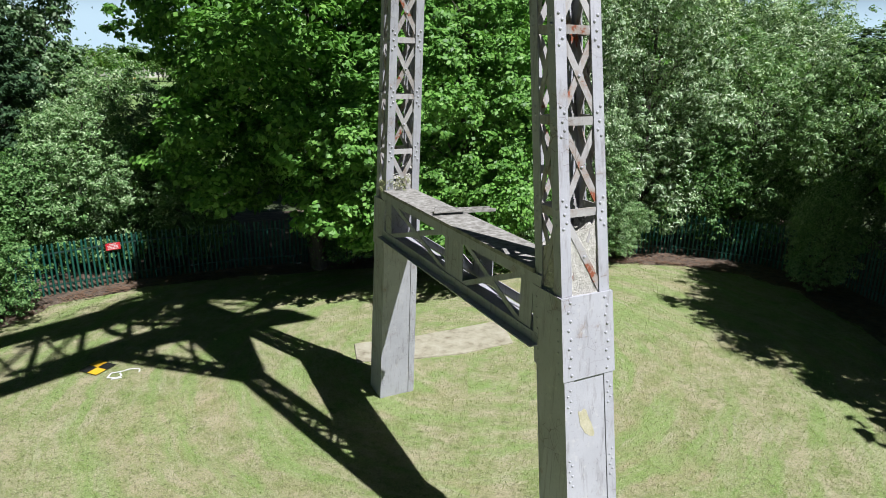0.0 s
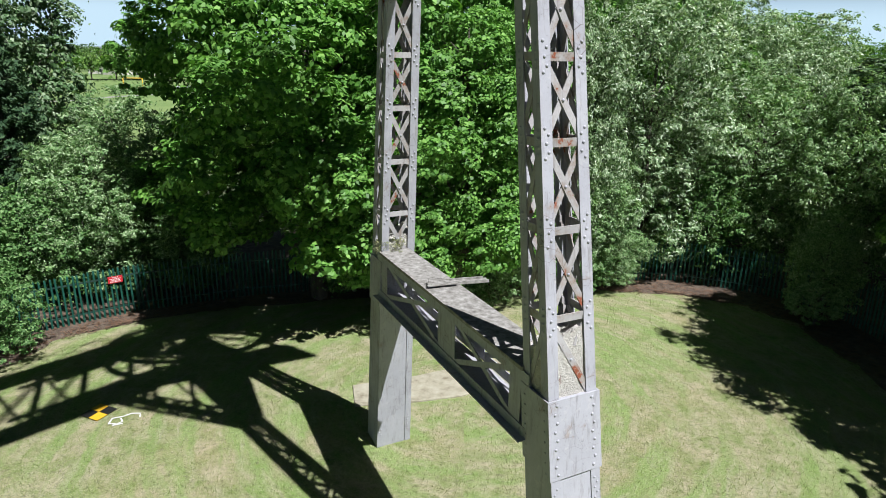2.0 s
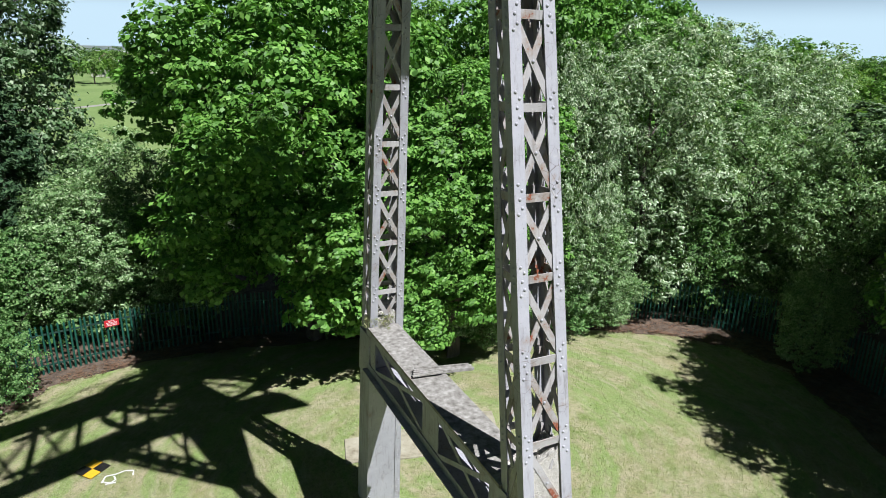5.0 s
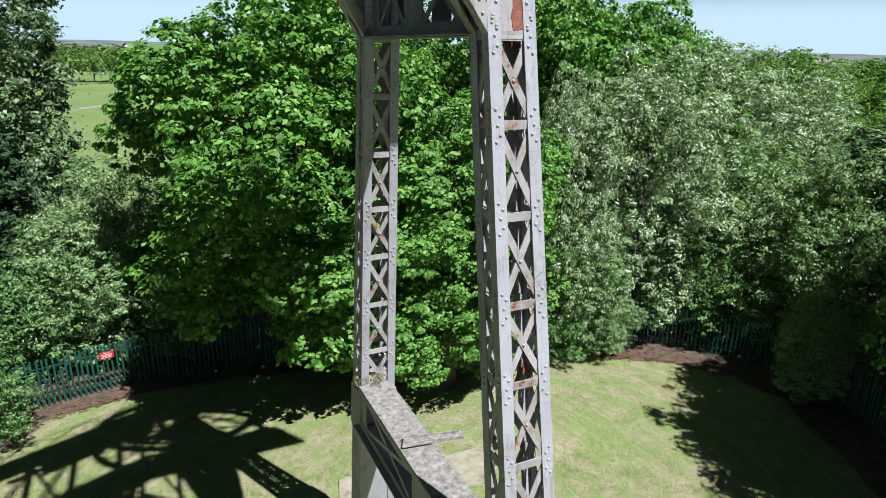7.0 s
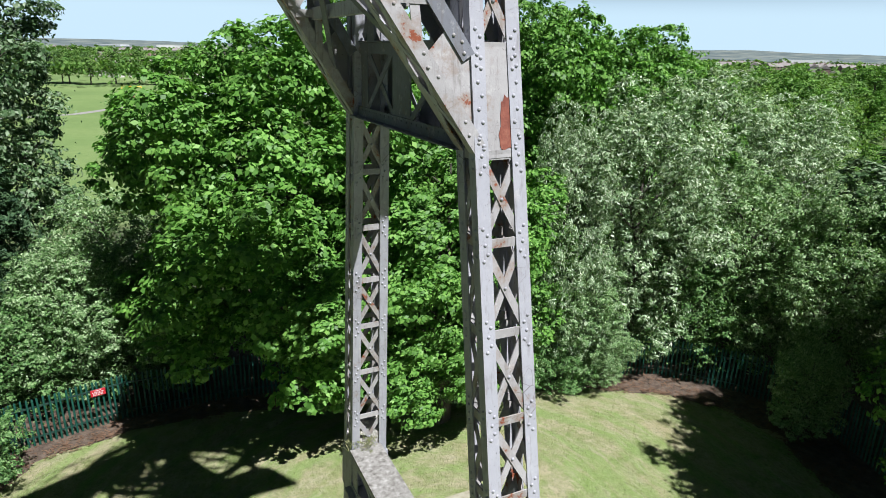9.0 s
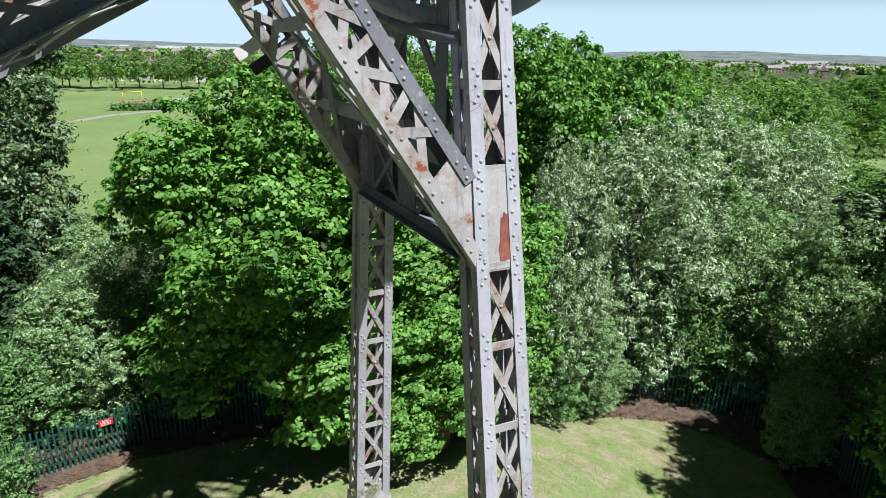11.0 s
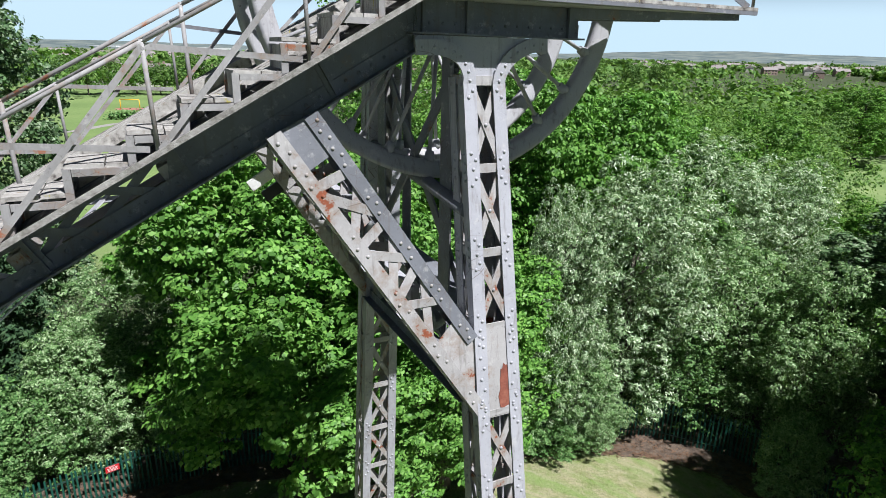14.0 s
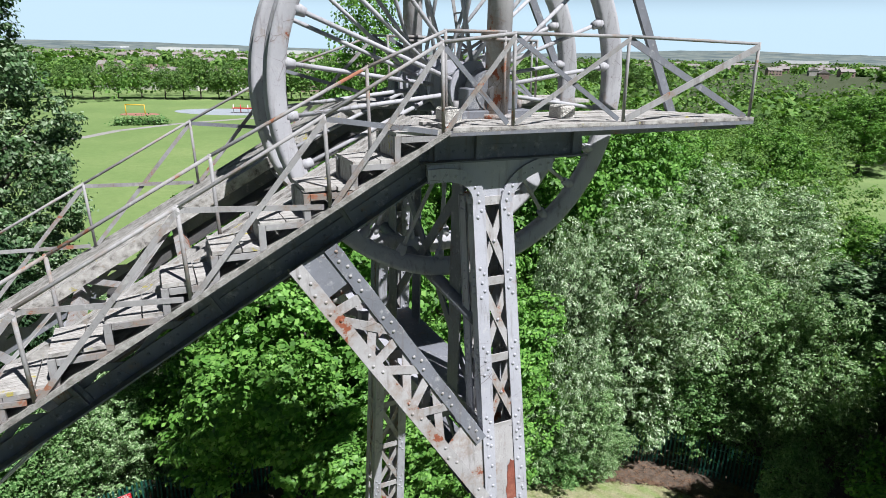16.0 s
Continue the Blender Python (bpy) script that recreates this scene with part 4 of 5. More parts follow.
def handrail(P, v, posts, label, mat, braces=True):
    """A bent rail on flat posts with crossed flats between them."""
    rail = None
    for (u, _, zt), (u2, _, zt2) in zip(posts, posts[1:]):
        bm = bmesh.new()
        tube(bm, P(u, v, zt), P(u2, v, zt2), 0.018, 8)
        if rail is None:
            rail = hp("handrail", bm, mat, None, label)
        else:
            hp("rail_length", bm, mat, rail)
    for u, zb, zt in posts:
        bm = bmesh.new()
        tube(bm, P(u + 0.03, v, zb), P(u, v, zt + 0.02), 0.019, 7)
        hp("post", bm, mat, rail)
    if braces:
        for (u, zb, zt), (u2, zb2, zt2) in zip(posts, posts[1:]):
            if u2 - u > 0.6:
                for flip in (0, 1):
                    bm = bmesh.new()
                    o = 0.012 if flip else -0.012
                    wide = 0.075 if u2 - u > 1.9 else 0.05
                    if flip:
                        bar(bm, P(u + 0.02, v + o, zt - 0.03), P(u2 - 0.03, v + o, zb2 + 0.03), wide, 0.012, (0, 1, 0))
                    else:
                        bar(bm, P(u + 0.05, v + o, zb + 0.03), P(u2, v + o, zt2 - 0.03), wide, 0.012, (0, 1, 0))
                    hp("brace", bm, BLUE_GREY_SHADE if flip and u > 2 else mat, rail)
    return rail


def slope_posts(us, h):
    return [(u, TOPZ(u), TOPZ(u) + h) for u in us]


near_us = [1.83 - 1.27 * k for k in range(9, -1, -1)] + [3.11, 4.26]
handrail(mir(True), EDGE + 0.02, slope_posts(near_us, 0.86) + [(5.05, 16.47, 17.37), (6.5, 16.47, 17.38), (8.55, 16.44, 17.35)], "rusted handrail with crossed flats along the walkway edge", RAIL_PAINT)
handrail(mir(True), 7.02, slope_posts([2.18 - 1.42 * k for k in range(8, -1, -1)], 0.98) + [(3.72, 15.9, 17.02), (4.58, 16.4, 17.39), (5.3, 16.45, 17.4)], "rusted pale inner handrail above the steps", RAIL_PAINT, False)
handrail(mir(False), EDGE + 0.05, slope_posts([2.25 - 1.42 * k for k in range(8, -1, -1)], 0.9) + [(3.6, 16.0, 16.9), (5.0, 16.47, 17.4), (6.4, 16.47, 17.4), (7.9, 16.44, 17.38)], "rusted handrail along the rear walkway edge", RAIL_PAINT)
handrail(mir(False), 7.05, [(5.0, 16.47, 17.38), (6.6, 16.47, 17.4), (7.6, 16.44, 17.38)], "rusted handrail inside the rear deck", RAIL_PAINT)

# tubular columns on the deck, with flanges, and the raking back ties
for near in (True, False):
    P = mir(near)
    bm = bmesh.new()
    tube(bm, P(5.33, 7.2, 16.45), P(5.33, 7.2, 19.6), 0.14, 24)
    col = hp("column", bm, PAINT_WORN, None, "round grey steel column with bolted flange")
    bm = bmesh.new()
    tube(bm, P(5.33, 7.2, 17.3), P(5.33, 7.2, 17.34), 0.2, 24)
    tube(bm, P(5.33, 7.2, 17.355), P(5.33, 7.2, 17.395), 0.2, 24)
    hp("flange", bm, RAIL_PAINT, col)
    bm = bmesh.new()
    tube(bm, P(5.33, 7.2, 16.46), P(5.33, 7.2, 16.52), 0.2, 24)
    hp("foot_plate", bm, PAINT_WORN, col)
    bm = bmesh.new()
    bar(bm, P(8.15, 7.3, 16.45), P(6.35, 7.3, 19.6), 0.12, 0.05, (0, 1, 0))
    hp("back_tie", bm, BLUE_GREY_SHADE)
# the ladder on the rear column
bm = bmesh.new()
for d in (0, 0.3):
    bar(bm, (6.35 + 0.0 * d, 9.55 + d, 16.5), (5.75, 9.55 + d, 19.5), 0.05, 0.014, (0, 1, 0))
ladder = hp("ladder", bm, RAIL_PAINT, None, "thin pale rung ladder up to the column")
for k in range(11):
    bm = bmesh.new()
    z = 16.7 + 0.26 * k
    u = 6.35 - 0.6 * (z - 16.5) / 3.0
    tube(bm, (u, 9.55, z), (u, 9.85, z), 0.012, 6)
    hp("rung", bm, RAIL_PAINT, ladder)

# ---- winding wheels ----


def sheave(v, label):
    cu, cz, R = 5.28, 16.75, 2.40
    w = site(cu, v, cz)
    wheel = thing("sheave_wheel", tuple(w), label, "winding wheel", "twin winding wheels", TURN)
    # grooved rim, turned from a section
    sec = [(R, -0.12), (R, -0.085), (R - 0.09, -0.03), (R - 0.09, 0.03), (R, 0.085), (R, 0.12), (R - 0.05, 0.13), (R - 0.17, 0.075), (R - 0.21, 0.06), (R - 0.21, -0.06), (R - 0.17, -0.075), (R - 0.05, -0.13)]
    bm = bmesh.new()
    n = 96
    rows = []
    for k in range(n):
        t = k * math.tau / n
        rows.append([bm.verts.new((r * math.cos(t), y, r * math.sin(t))) for r, y in sec])
    for k in range(n):
        a, b = rows[k], rows[(k + 1) % n]
        for j in range(len(sec)):
            i = (j + 1) % len(sec)
            bm.faces.new((a[j], a[i], b[i], b[j])).smooth = True
    part("rim", bm, WHEEL_PAINT, wheel)
    bm = bmesh.new()
    tube(bm, (0, -0.34, 0), (0, 0.34, 0), 0.2, 24)
    for y in (-0.3, 0.3):
        tube(bm, (0, y - 0.04, 0), (0, y + 0.04, 0), 0.34, 28)
    part("hub", bm, PAINT, wheel)
    spokes = 24
    for k in range(spokes):
        t = (k + 0.5) * math.tau / spokes
        y = 0.28 if k % 2 else -0.28
        d = Vector((math.cos(t), 0, math.sin(t)))
        bm = bmesh.new()
        tube(bm, d * 0.3 + Vector((0, y, 0)), d * (R - 0.2), 0.027, 8)
        spoke = part("spoke", bm, WHEEL_PAINT, wheel)
        bm = bmesh.new()
        tube(bm, d * (R - 0.32) + Vector((0, y * 0.05, 0)), d * (R - 0.19), 0.05, 10, 0.075)
        part("boss", bm, WHEEL_PAINT, spoke)
    return wheel


sheave(7.93, "grey spoked winding wheel with grooved rim, the outer of two")
sheave(8.93, "grey spoked winding wheel with grooved rim, standing behind its twin")
bm = bmesh.new()
tube(bm, (5.28, 7.1, 16.75), (5.28, MIRROR - 7.1, 16.75), 0.1, 18)
hp("axle", bm, DARK_IRON, None, "dark iron axle through both wheels")
for v in (7.3, 8.43, MIRROR - 7.3):
    bm = bmesh.new()
    block(bm, (4.78, v - 0.16, 16.46), (5.78, v + 0.16, 16.56))
    block(bm, (4.95, v - 0.12, 16.56), (5.61, v + 0.12, 16.8))
    tube(bm, (5.28, v - 0.13, 16.78), (5.28, v + 0.13, 16.78), 0.24, 20)
    bmesh.ops.bevel(bm, geom=[e for e in bm.edges if e.calc_length() > 0.2], offset=0.012, segments=1, affect="EDGES")
    bearing = hp("bearing_block", bm, BLUE_GREY_SHADE, None, "blue-grey cast bearing block")
    for du in (-0.42, 0.42):
        bm = bmesh.new()
        tube(bm, (5.28 + du, v, 16.55), (5.28 + du, v, 16.66), 0.035, 6)
        hp("bolt", bm, RAIL_PAINT, bearing)
for u in (4.62, 6.1):
    bm = bmesh.new()
    block(bm, (u - 0.1, 6.85, 16.46), (u + 0.1, 7.12, 16.62))
    bmesh.ops.bevel(bm, geom=list(bm.edges), offset=0.02, segments=1, affect="EDGES")
    hp("concrete_pad", bm, CONCRETE, None, "small lichen-grey concrete pad on the deck")

# the white floodlight and the dark one on the rear knee strut, with hanging cable
for nm, at, mat, lab in (("floodlight", (3.33, 10.05, 14.08), WHITE, "white box floodlight on a bracket below the strut"), ("floodlight", (3.54, 10.1, 13.9), BLACK, "small dark floodlight on a bracket below the strut")):
    p = site(*at)
    lamp = thing(nm, tuple(p), lab, "floodlight", turn=TURN - 12)
    bm = bmesh.new()
    bar(bm, (-0.24, 0, -0.15), (0.17, 0, 0.13), 0.17, 0.1, (0, 1, 0))
    bmesh.ops.bevel(bm, geom=list(bm.edges), offset=0.01, segments=1, affect="EDGES")
    part("housing", bm, mat, lamp)
    bm = bmesh.new()
    bar(bm, (0.1, 0, 0.1), (0.36, 0.12, 0.14), 0.04, 0.02, (0, 0, 1))
    part("bracket", bm, DARK_IRON, lamp)
bm = bmesh.new()
pts = [Vector((3.3 + 0.1 * math.cos(k * 0.55) + 0.03 * k, 10.1 - 0.05 * k * 0.1, 14.55 + 0.1 * math.sin(k * 0.55) - 0.045 * k)) for k in range(14)]
path_tube(bm, pts, 0.008, 5)
hp("cable", bm, BLACK, None, "loose black cable")
for k in range(2):
    bm = bmesh.new()
    path_tube(bm, [(0.9 + 0.08 * k, 7.1, 14.0), (-2.5, 7.3 + 0.3 * k, 10.9), (-9.5, 7.8 + 0.5 * k, 4.6)], 0.011, 5)
    hp("guy_wire", bm, WHITE, None, "thin pale wire slanting below the girder")

# ---- trees ----


def leaves(name, centres, normals, n, length, width, droop, mat, seed, spread, lift=0.35, per=10, clump=0.0, fill=0.2):
    """Many small kite leaves as one mesh: in loose sprays round the centres, or, with a clump radius, laid like tiles over
    small domes that leave gaps between them, with a share of loose leaves filling the inside."""
    rng = np.random.default_rng(seed)
    if clump:
        loose = int(n * fill)
        count = max(1, (n - loose) // per)
        pick = rng.integers(0, len(centres), count)
        r = clump * rng.uniform(0.4, 1.5, (count, 1))
        out = normals[pick] * 0.75 + np.array([0, 0, 0.65])
        out /= np.linalg.norm(out, axis=1)[:, None]
        d0 = rng.normal(0, 1, (count * per, 3))
        d0 += np.repeat(out, per, 0) * 0.9
        d0 /= np.linalg.norm(d0, axis=1)[:, None]
        d0 *= rng.uniform(0.35, 1.1, (count * per, 1))
        c1 = np.repeat(centres[pick], per, 0) + d0 * np.repeat(r, per, 0) * np.array([1, 1, 0.62])
        n1 = d0 * 0.75 + np.repeat(out, per, 0) * 0.5
        inner = rng.integers(0, len(centres), loose)
        c2 = centres[inner] - normals[inner] * rng.uniform(0.3, 1.4, (loose, 1)) + rng.normal(0, spread, (loose, 3))
        c, tn = np.concatenate([c1, c2]), np.concatenate([n1, normals[inner]])
        nn = tn + rng.normal(0, 0.38, c.shape) + np.array([0, 0, lift * 0.5])
    else:
        twigs = max(1, n // per)
        pick = rng.integers(0, len(centres), twigs)
        tc = centres[pick] + rng.normal(0, spread * 0.6, (twigs, 3))
        tn = np.repeat(normals[pick] + rng.normal(0, 0.35, (twigs, 3)), per, 0)
        c = np.repeat(tc, per, 0) + rng.normal(0, spread * 0.55, (twigs * per, 3)) * np.array([1, 1, 0.6])
        nn = tn * 0.8 + rng.normal(0, 0.5, (twigs * per, 3)) + np.array([0, 0, lift])
    nn /= np.linalg.norm(nn, axis=1)[:, None] + 1e-9
    d = rng.normal(0, 0.7 if clump else 1, c.shape) + np.array([0, 0, -droop]) + tn * 0.6
    d -= (d * nn).sum(1)[:, None] * nn
    d /= np.linalg.norm(d, axis=1)[:, None] + 1e-9
    s = np.cross(nn, d)
    k = rng.uniform(0.65, 1.25, (len(c), 1))
    L, W = length * k, width * k
    a, b = c - d * L * 0.5, c + d * L * 0.5 - nn * L * 0.12
    m = c - d * L * 0.08 + nn * L * 0.05
    v = np.stack([a, m + s * W * 0.5, b, m - s * W * 0.5], 1).reshape(-1, 3)
    me = bpy.data.meshes.new(name)
    cnt = len(c)
    me.vertices.add(cnt * 4)
    me.vertices.foreach_set("co", v.astype(np.float32).ravel())
    me.loops.add(cnt * 4)
    me.loops.foreach_set("vertex_index", np.arange(cnt * 4, dtype=np.int32))
    me.polygons.add(cnt)
    me.polygons.foreach_set("loop_start", np.arange(cnt, dtype=np.int32) * 4)
    me.polygons.foreach_set("loop_total", np.full(cnt, 4, dtype=np.int32))
    me.update(calc_edges=True)
    me.validate()
    me.materials.append(mat)
    return me


def shell(lobes, count, seed, inside=0.55):
    """Points and outward normals spread over the outside of a heap of lobes."""
    rng = np.random.default_rng(seed)
    C = np.array([l[0] for l in lobes])
    Rr = np.array([l[1] for l in lobes])
    area = (Rr[:, 0] * Rr[:, 2]) ** 1.0
    which = rng.choice(len(lobes), count, p=area / area.sum())
    d = rng.normal(0, 1, (count, 3))
    d /= np.linalg.norm(d, axis=1)[:, None]
    p = C[which] + d * Rr[which] * rng.uniform(0.78, 1.04, (count, 1))
    deep = np.zeros(count, bool)
    for k in range(len(lobes)):
        q = np.linalg.norm((p - C[k]) / Rr[k], axis=1)
        deep |= (q < inside) & (which != k)
    keep = ~deep
    return p[keep], d[keep]


def lobed(rng, height, radius, skirt, lobes, lump, top=0.75, tall=1.0, dome=2.4):
    """Lobes for a crown of that height and radius whose skirt hangs to the given height."""
    out = []
    mid, half = (height + skirt) / 2, (height - skirt) / 2
    for k in range(lobes):
        z = -0.85 + 1.75 * (k + 0.5) / lobes
        ang = k * 2.399 + rng.uniform(-0.4, 0.4)
        prof = math.sqrt(max(0.05, 1 - abs(z) ** dome)) if z > 0 else math.sqrt(max(0.12, 1 - abs(z) ** 3.2))
        if z > 0.55:
            prof *= top
        r = radius * prof * rng.uniform(0.5, 0.95)
        lr = radius * lump * rng.uniform(0.75, 1.25)
        out.append(((r * math.cos(ang), r * math.sin(ang), mid + z * half * 0.88), (lr, lr, lr * tall * rng.uniform(0.8, 1.05))))
    out.append(((0, 0, mid), (radius * 0.6, radius * 0.6, half * 0.75)))
    return out


def trunk_mesh(rng, height, radius, r0, forks, mat):
    bm = bmesh.new()
    p, pr = Vector((0, 0, -0.1)), r0
    spine = [p]
    steps = 6
    for k in range(1, steps + 1):
        q = Vector((rng.uniform(-0.15, 0.15), rng.uniform(-0.15, 0.15), height * 0.78 * k / steps))
        tube(bm, p, q, pr, 9, pr * 0.82)
        p, pr = q, pr * 0.82
        spine.append(p)
    for k in range(forks):
        a = spine[1 + k % (steps - 1)].lerp(spine[min(2 + k % (steps - 1), steps)], rng.uniform(0, 0.9))
        ang = k * 2.399
        reach = radius * rng.uniform(0.5, 0.85) * (1 - 0.75 * max(0.0, a.z / height - 0.15))
        b = a + Vector((math.cos(ang) * reach * 0.5, math.sin(ang) * reach * 0.5, reach * 0.45))
        c = a + Vector((math.cos(ang) * reach, math.sin(ang) * reach, reach * 0.95))
        rr = r0 * 0.34
        tube(bm, a, b, rr, 6, rr * 0.7)
        tube(bm, b, c, rr * 0.7, 6, rr * 0.25)
        for s in (-0.6, 0.6):
            e = b + Vector((math.cos(ang + s) * reach * 0.45, math.sin(ang + s) * reach * 0.45, reach * 0.3))
            tube(bm, b, e, rr * 0.5, 5, rr * 0.15)
    return bm


def tree(name, label, category, height, radius, skirt, lobes, lump, n, length, width, mat, seed, r0=0.22, forks=12, droop=0.3, spread=0.3, tall=1.0, top=0.75, lift=0.35, inside=0.6, dome=2.4, per=40, clump=0.0, fill=0.2):
    rng = random.Random(seed)
    t = thing(name, (0, 0, 0), label, category, category + " group")
    part("trunk", trunk_mesh(rng, height, radius, r0, forks, BARK), BARK, t)
    pts, nrm = shell(lobed(rng, height, radius, skirt, lobes, lump, top, tall, dome), 6000, seed, inside)
    crown = new("crown", leaves("crown", pts, nrm, n, length, width, droop, mat, seed, spread, lift, per if clump else 10, clump, fill))
    crown.parent = t
    return t


def conifer(seed):
    rng = random.Random(seed)
    t = thing("spruce_tree", (0, 0, 0), "dark green spruce with drooping sprays", "conifer", "conifer group")
    bm = bmesh.new()
    tube(bm, (0, 0, -0.1), (0, 0, 12.4), 0.2, 9, 0.03)
    part("trunk", bm, BARK, t)
    pts, nrm = [], []
    z = 0.7
    while z < 12.3:
        reach = 3.1 * (1 - z / 12.8) ** 0.8
        for k in range(11):
            ang = rng.uniform(0, math.tau)
            rr = reach * rng.uniform(0.8, 1.12)
            for s in range(9):
                f = (s + 1) / 9
                pts.append((math.cos(ang) * rr * f, math.sin(ang) * rr * f, z - 0.5 * rr * f * f * 0.5 + 0.12 * f))
                nrm.append((math.cos(ang) * 0.6, math.sin(ang) * 0.6, 0.4))
        z += 0.36
    crown = new("crown", leaves("crown", np.array(pts), np.array(nrm), 30000, 0.24, 0.085, 0.9, LEAF_CONIFER, seed, 0.13, 0.3, 8))
    crown.parent = t
    return t


SYC = tree("sycamore_tree", "broad bright green sycamore in full leaf, placed to fit view and shade", "broadleaf tree", 13.8, 5.3, 1.6, 80, 0.22, 150000, 0.18, 0.13, LEAF_SYCAMORE, 3, 0.3, 16, 0.7, 0.25, lift=0.7, inside=0.8, dome=1.35, top=0.8, per=36, clump=0.32, fill=0.22)
WIL = tree("willow_tree", "grey-green willow with fine silvery leaves", "willow", 11.5, 3.6, 0.5, 40, 0.27, 66000, 0.17, 0.06, LEAF_WILLOW, 7, 0.18, 14, 0.1, 0.25, 1.3, inside=0.8, lift=0.6, per=34, clump=0.3, fill=0.25)
SAL = tree("sallow_tree", "mid-green sallow with fine pale-backed leaves", "willow", 8.0, 3.0, 0.2, 34, 0.29, 46000, 0.15, 0.06, LEAF_SALLOW, 19, 0.14, 14, 0.1, 0.25, 1.1, inside=0.8, lift=0.6, per=30, clump=0.25, fill=0.25)
ASH = tree("ash_tree", "light green broadleaf tree in fresh leaf", "broadleaf tree", 14.0, 4.2, 1.0, 64, 0.21, 52000, 0.2, 0.12, LEAF_ASH, 9, 0.24, 14, 0.6, 0.3, 1.15, inside=0.8, lift=0.7, per=26, clump=0.34, fill=0.25)
POP = tree("poplar_tree", "tall dark grey-green poplar with upright open boughs", "poplar", 21.0, 3.3, 2.5, 78, 0.2, 60000, 0.19, 0.12, LEAF_POPLAR, 41, 0.26, 22, 0.4, 0.3, 1.35, inside=0.85, lift=0.5, dome=1.25, per=36, clump=0.36, fill=0.2)
BIR = tree("birch_tree", "tall thin pale-green birch with open crown", "birch", 21.0, 3.1, 4.0, 70, 0.2, 26000, 0.17, 0.12, LEAF_ASH, 27, 0.15, 22, 0.4, 0.28, 1.3, inside=0.8, lift=0.5, dome=1.2)
SHR = tree("hawthorn_bush", "dense mid-green hawthorn bush", "bush", 5.2, 2.7, 0.0, 40, 0.25, 24000, 0.13, 0.085, LEAF_SHRUB, 13, 0.1, 10, 0.3, 0.22, lift=0.7, per=26, clump=0.22, fill=0.22)
CON = conifer(17)
FAR = tree("park_and_screen_tree", "rounded tree of the park line and of the added light-blocking ring", "park tree", 13.0, 5.0, 3.4, 26, 0.32, 5200, 0.55, 0.42, LEAF_FAR, 21, 0.3, 6, 0.2, 0.5, inside=0.75, per=14, clump=0.9, fill=0.2)


def plant(kind, spots):
    first = True
    for x, y, s, turn in spots:
        m = pose(x, y, 0, 0, 0, turn)
        if first:
            kind.matrix_basis = m
            k = kind
            first = False
        else:
            k = copy_thing(kind, m)
        k.scale = s if isinstance(s, tuple) else (s, s, s)


# first two stand inside the fence, moved to fit the view and lawn shade
plant(SYC, [(-4.6, 22.0, (1.12, 1.12, 1.02), 0), (0.8, 20.9, (0.55, 1.0, 0.78), 130), (4.4, 31.6, (1.05, 1.05, 1.14), 250), (9.4, 33.4, (1.0, 1.0, 1.06), 40)])
# last six stand mostly out of view, placed to cast the right-hand shade
plant(ASH, [(-2.2, 33.0, 1.0, 200), (13.4, 39.0, 1.0, 100), (21.0, 39.0, (0.8, 0.8, 0.72), 300), (26.5, 38.5, (0.85, 0.85, 0.6), 120), (23.6, 47.5, (1.0, 1.0, 0.92), 10), (63.0, 100.0, (1.7, 1.7, 0.9), 220), (22.5, 22.0, 1.05, 20), (17.9, 12.2, 0.95, 70), (19.2, 15.0, (1.0, 1.0, 1.16), 140), (16.8, 13.1, 0.97, 200), (20.6, 17.6, (0.95, 0.95, 1.0), 260), (16.1, 15.4, (0.88, 0.88, 0.86), 320)])
plant(WIL, [(8.6, 26.3, (1.0, 1.0, 1.06), 0), (12.8, 31.5, 1.08, 80), (5.1, 24.2, (0.56, 0.6, 0.98), 150), (17.8, 33.0, (1.0, 1.0, 0.98), 330)])
plant(SAL, [(13.2, 26.6, (1.1, 1.1, 1.12), 0), (15.8, 24.2, (0.9, 0.9, 1.08), 50), (-12.9, 24.2, (0.95, 0.95, 0.96), 100), (-13.0, 21.6, (0.85, 0.85, 0.8), 160), (-9.6, 22.6, (0.6, 0.6, 0.5), 300), (13.4, 20.7, (0.42, 0.42, 0.5), 220), (-1.6, 21.9, (0.75, 0.75, 0.66), 20), (2.2, 22.2, (0.8, 0.75, 0.7), 260), (6.2, 24.4, (0.7, 0.7, 0.75), 80), (6.7, 23.9, (0.5, 0.5, 0.4), 190)])
plant(SHR, [(-15.8, 17.2, 1.1, 0), (-13.2, 16.2, 0.64, 40), (-14.6, 19.8, 0.9, 90), (-12.2, 22.4, 0.8, 130), (-3.4, 22.6, 0.8, 210), (3.6, 23.6, 0.72, 290), (5.2, 23.7, (0.62, 0.6, 0.5), 330), (10.6, 26.2, 1.0, 20), (17.0, 15.0, 1.2, 140), (-17.6, 22.0, 1.2, 260), (0.2, 22.3, (0.8, 0.8, 0.62), 50)])
plant(BIR, [(-3.6, 30.6, 1.0, 0)])
plant(POP, [(-18.3, 25.6, 1.0, 0), (19.6, 25.4, (1.15, 1.15, 0.53), 70)])
plant(CON, [(-16.0, 22.2, (0.95, 0.95, 0.84), 0), (20.6, 56.0, (1.2, 1.2, 0.86), 140)])

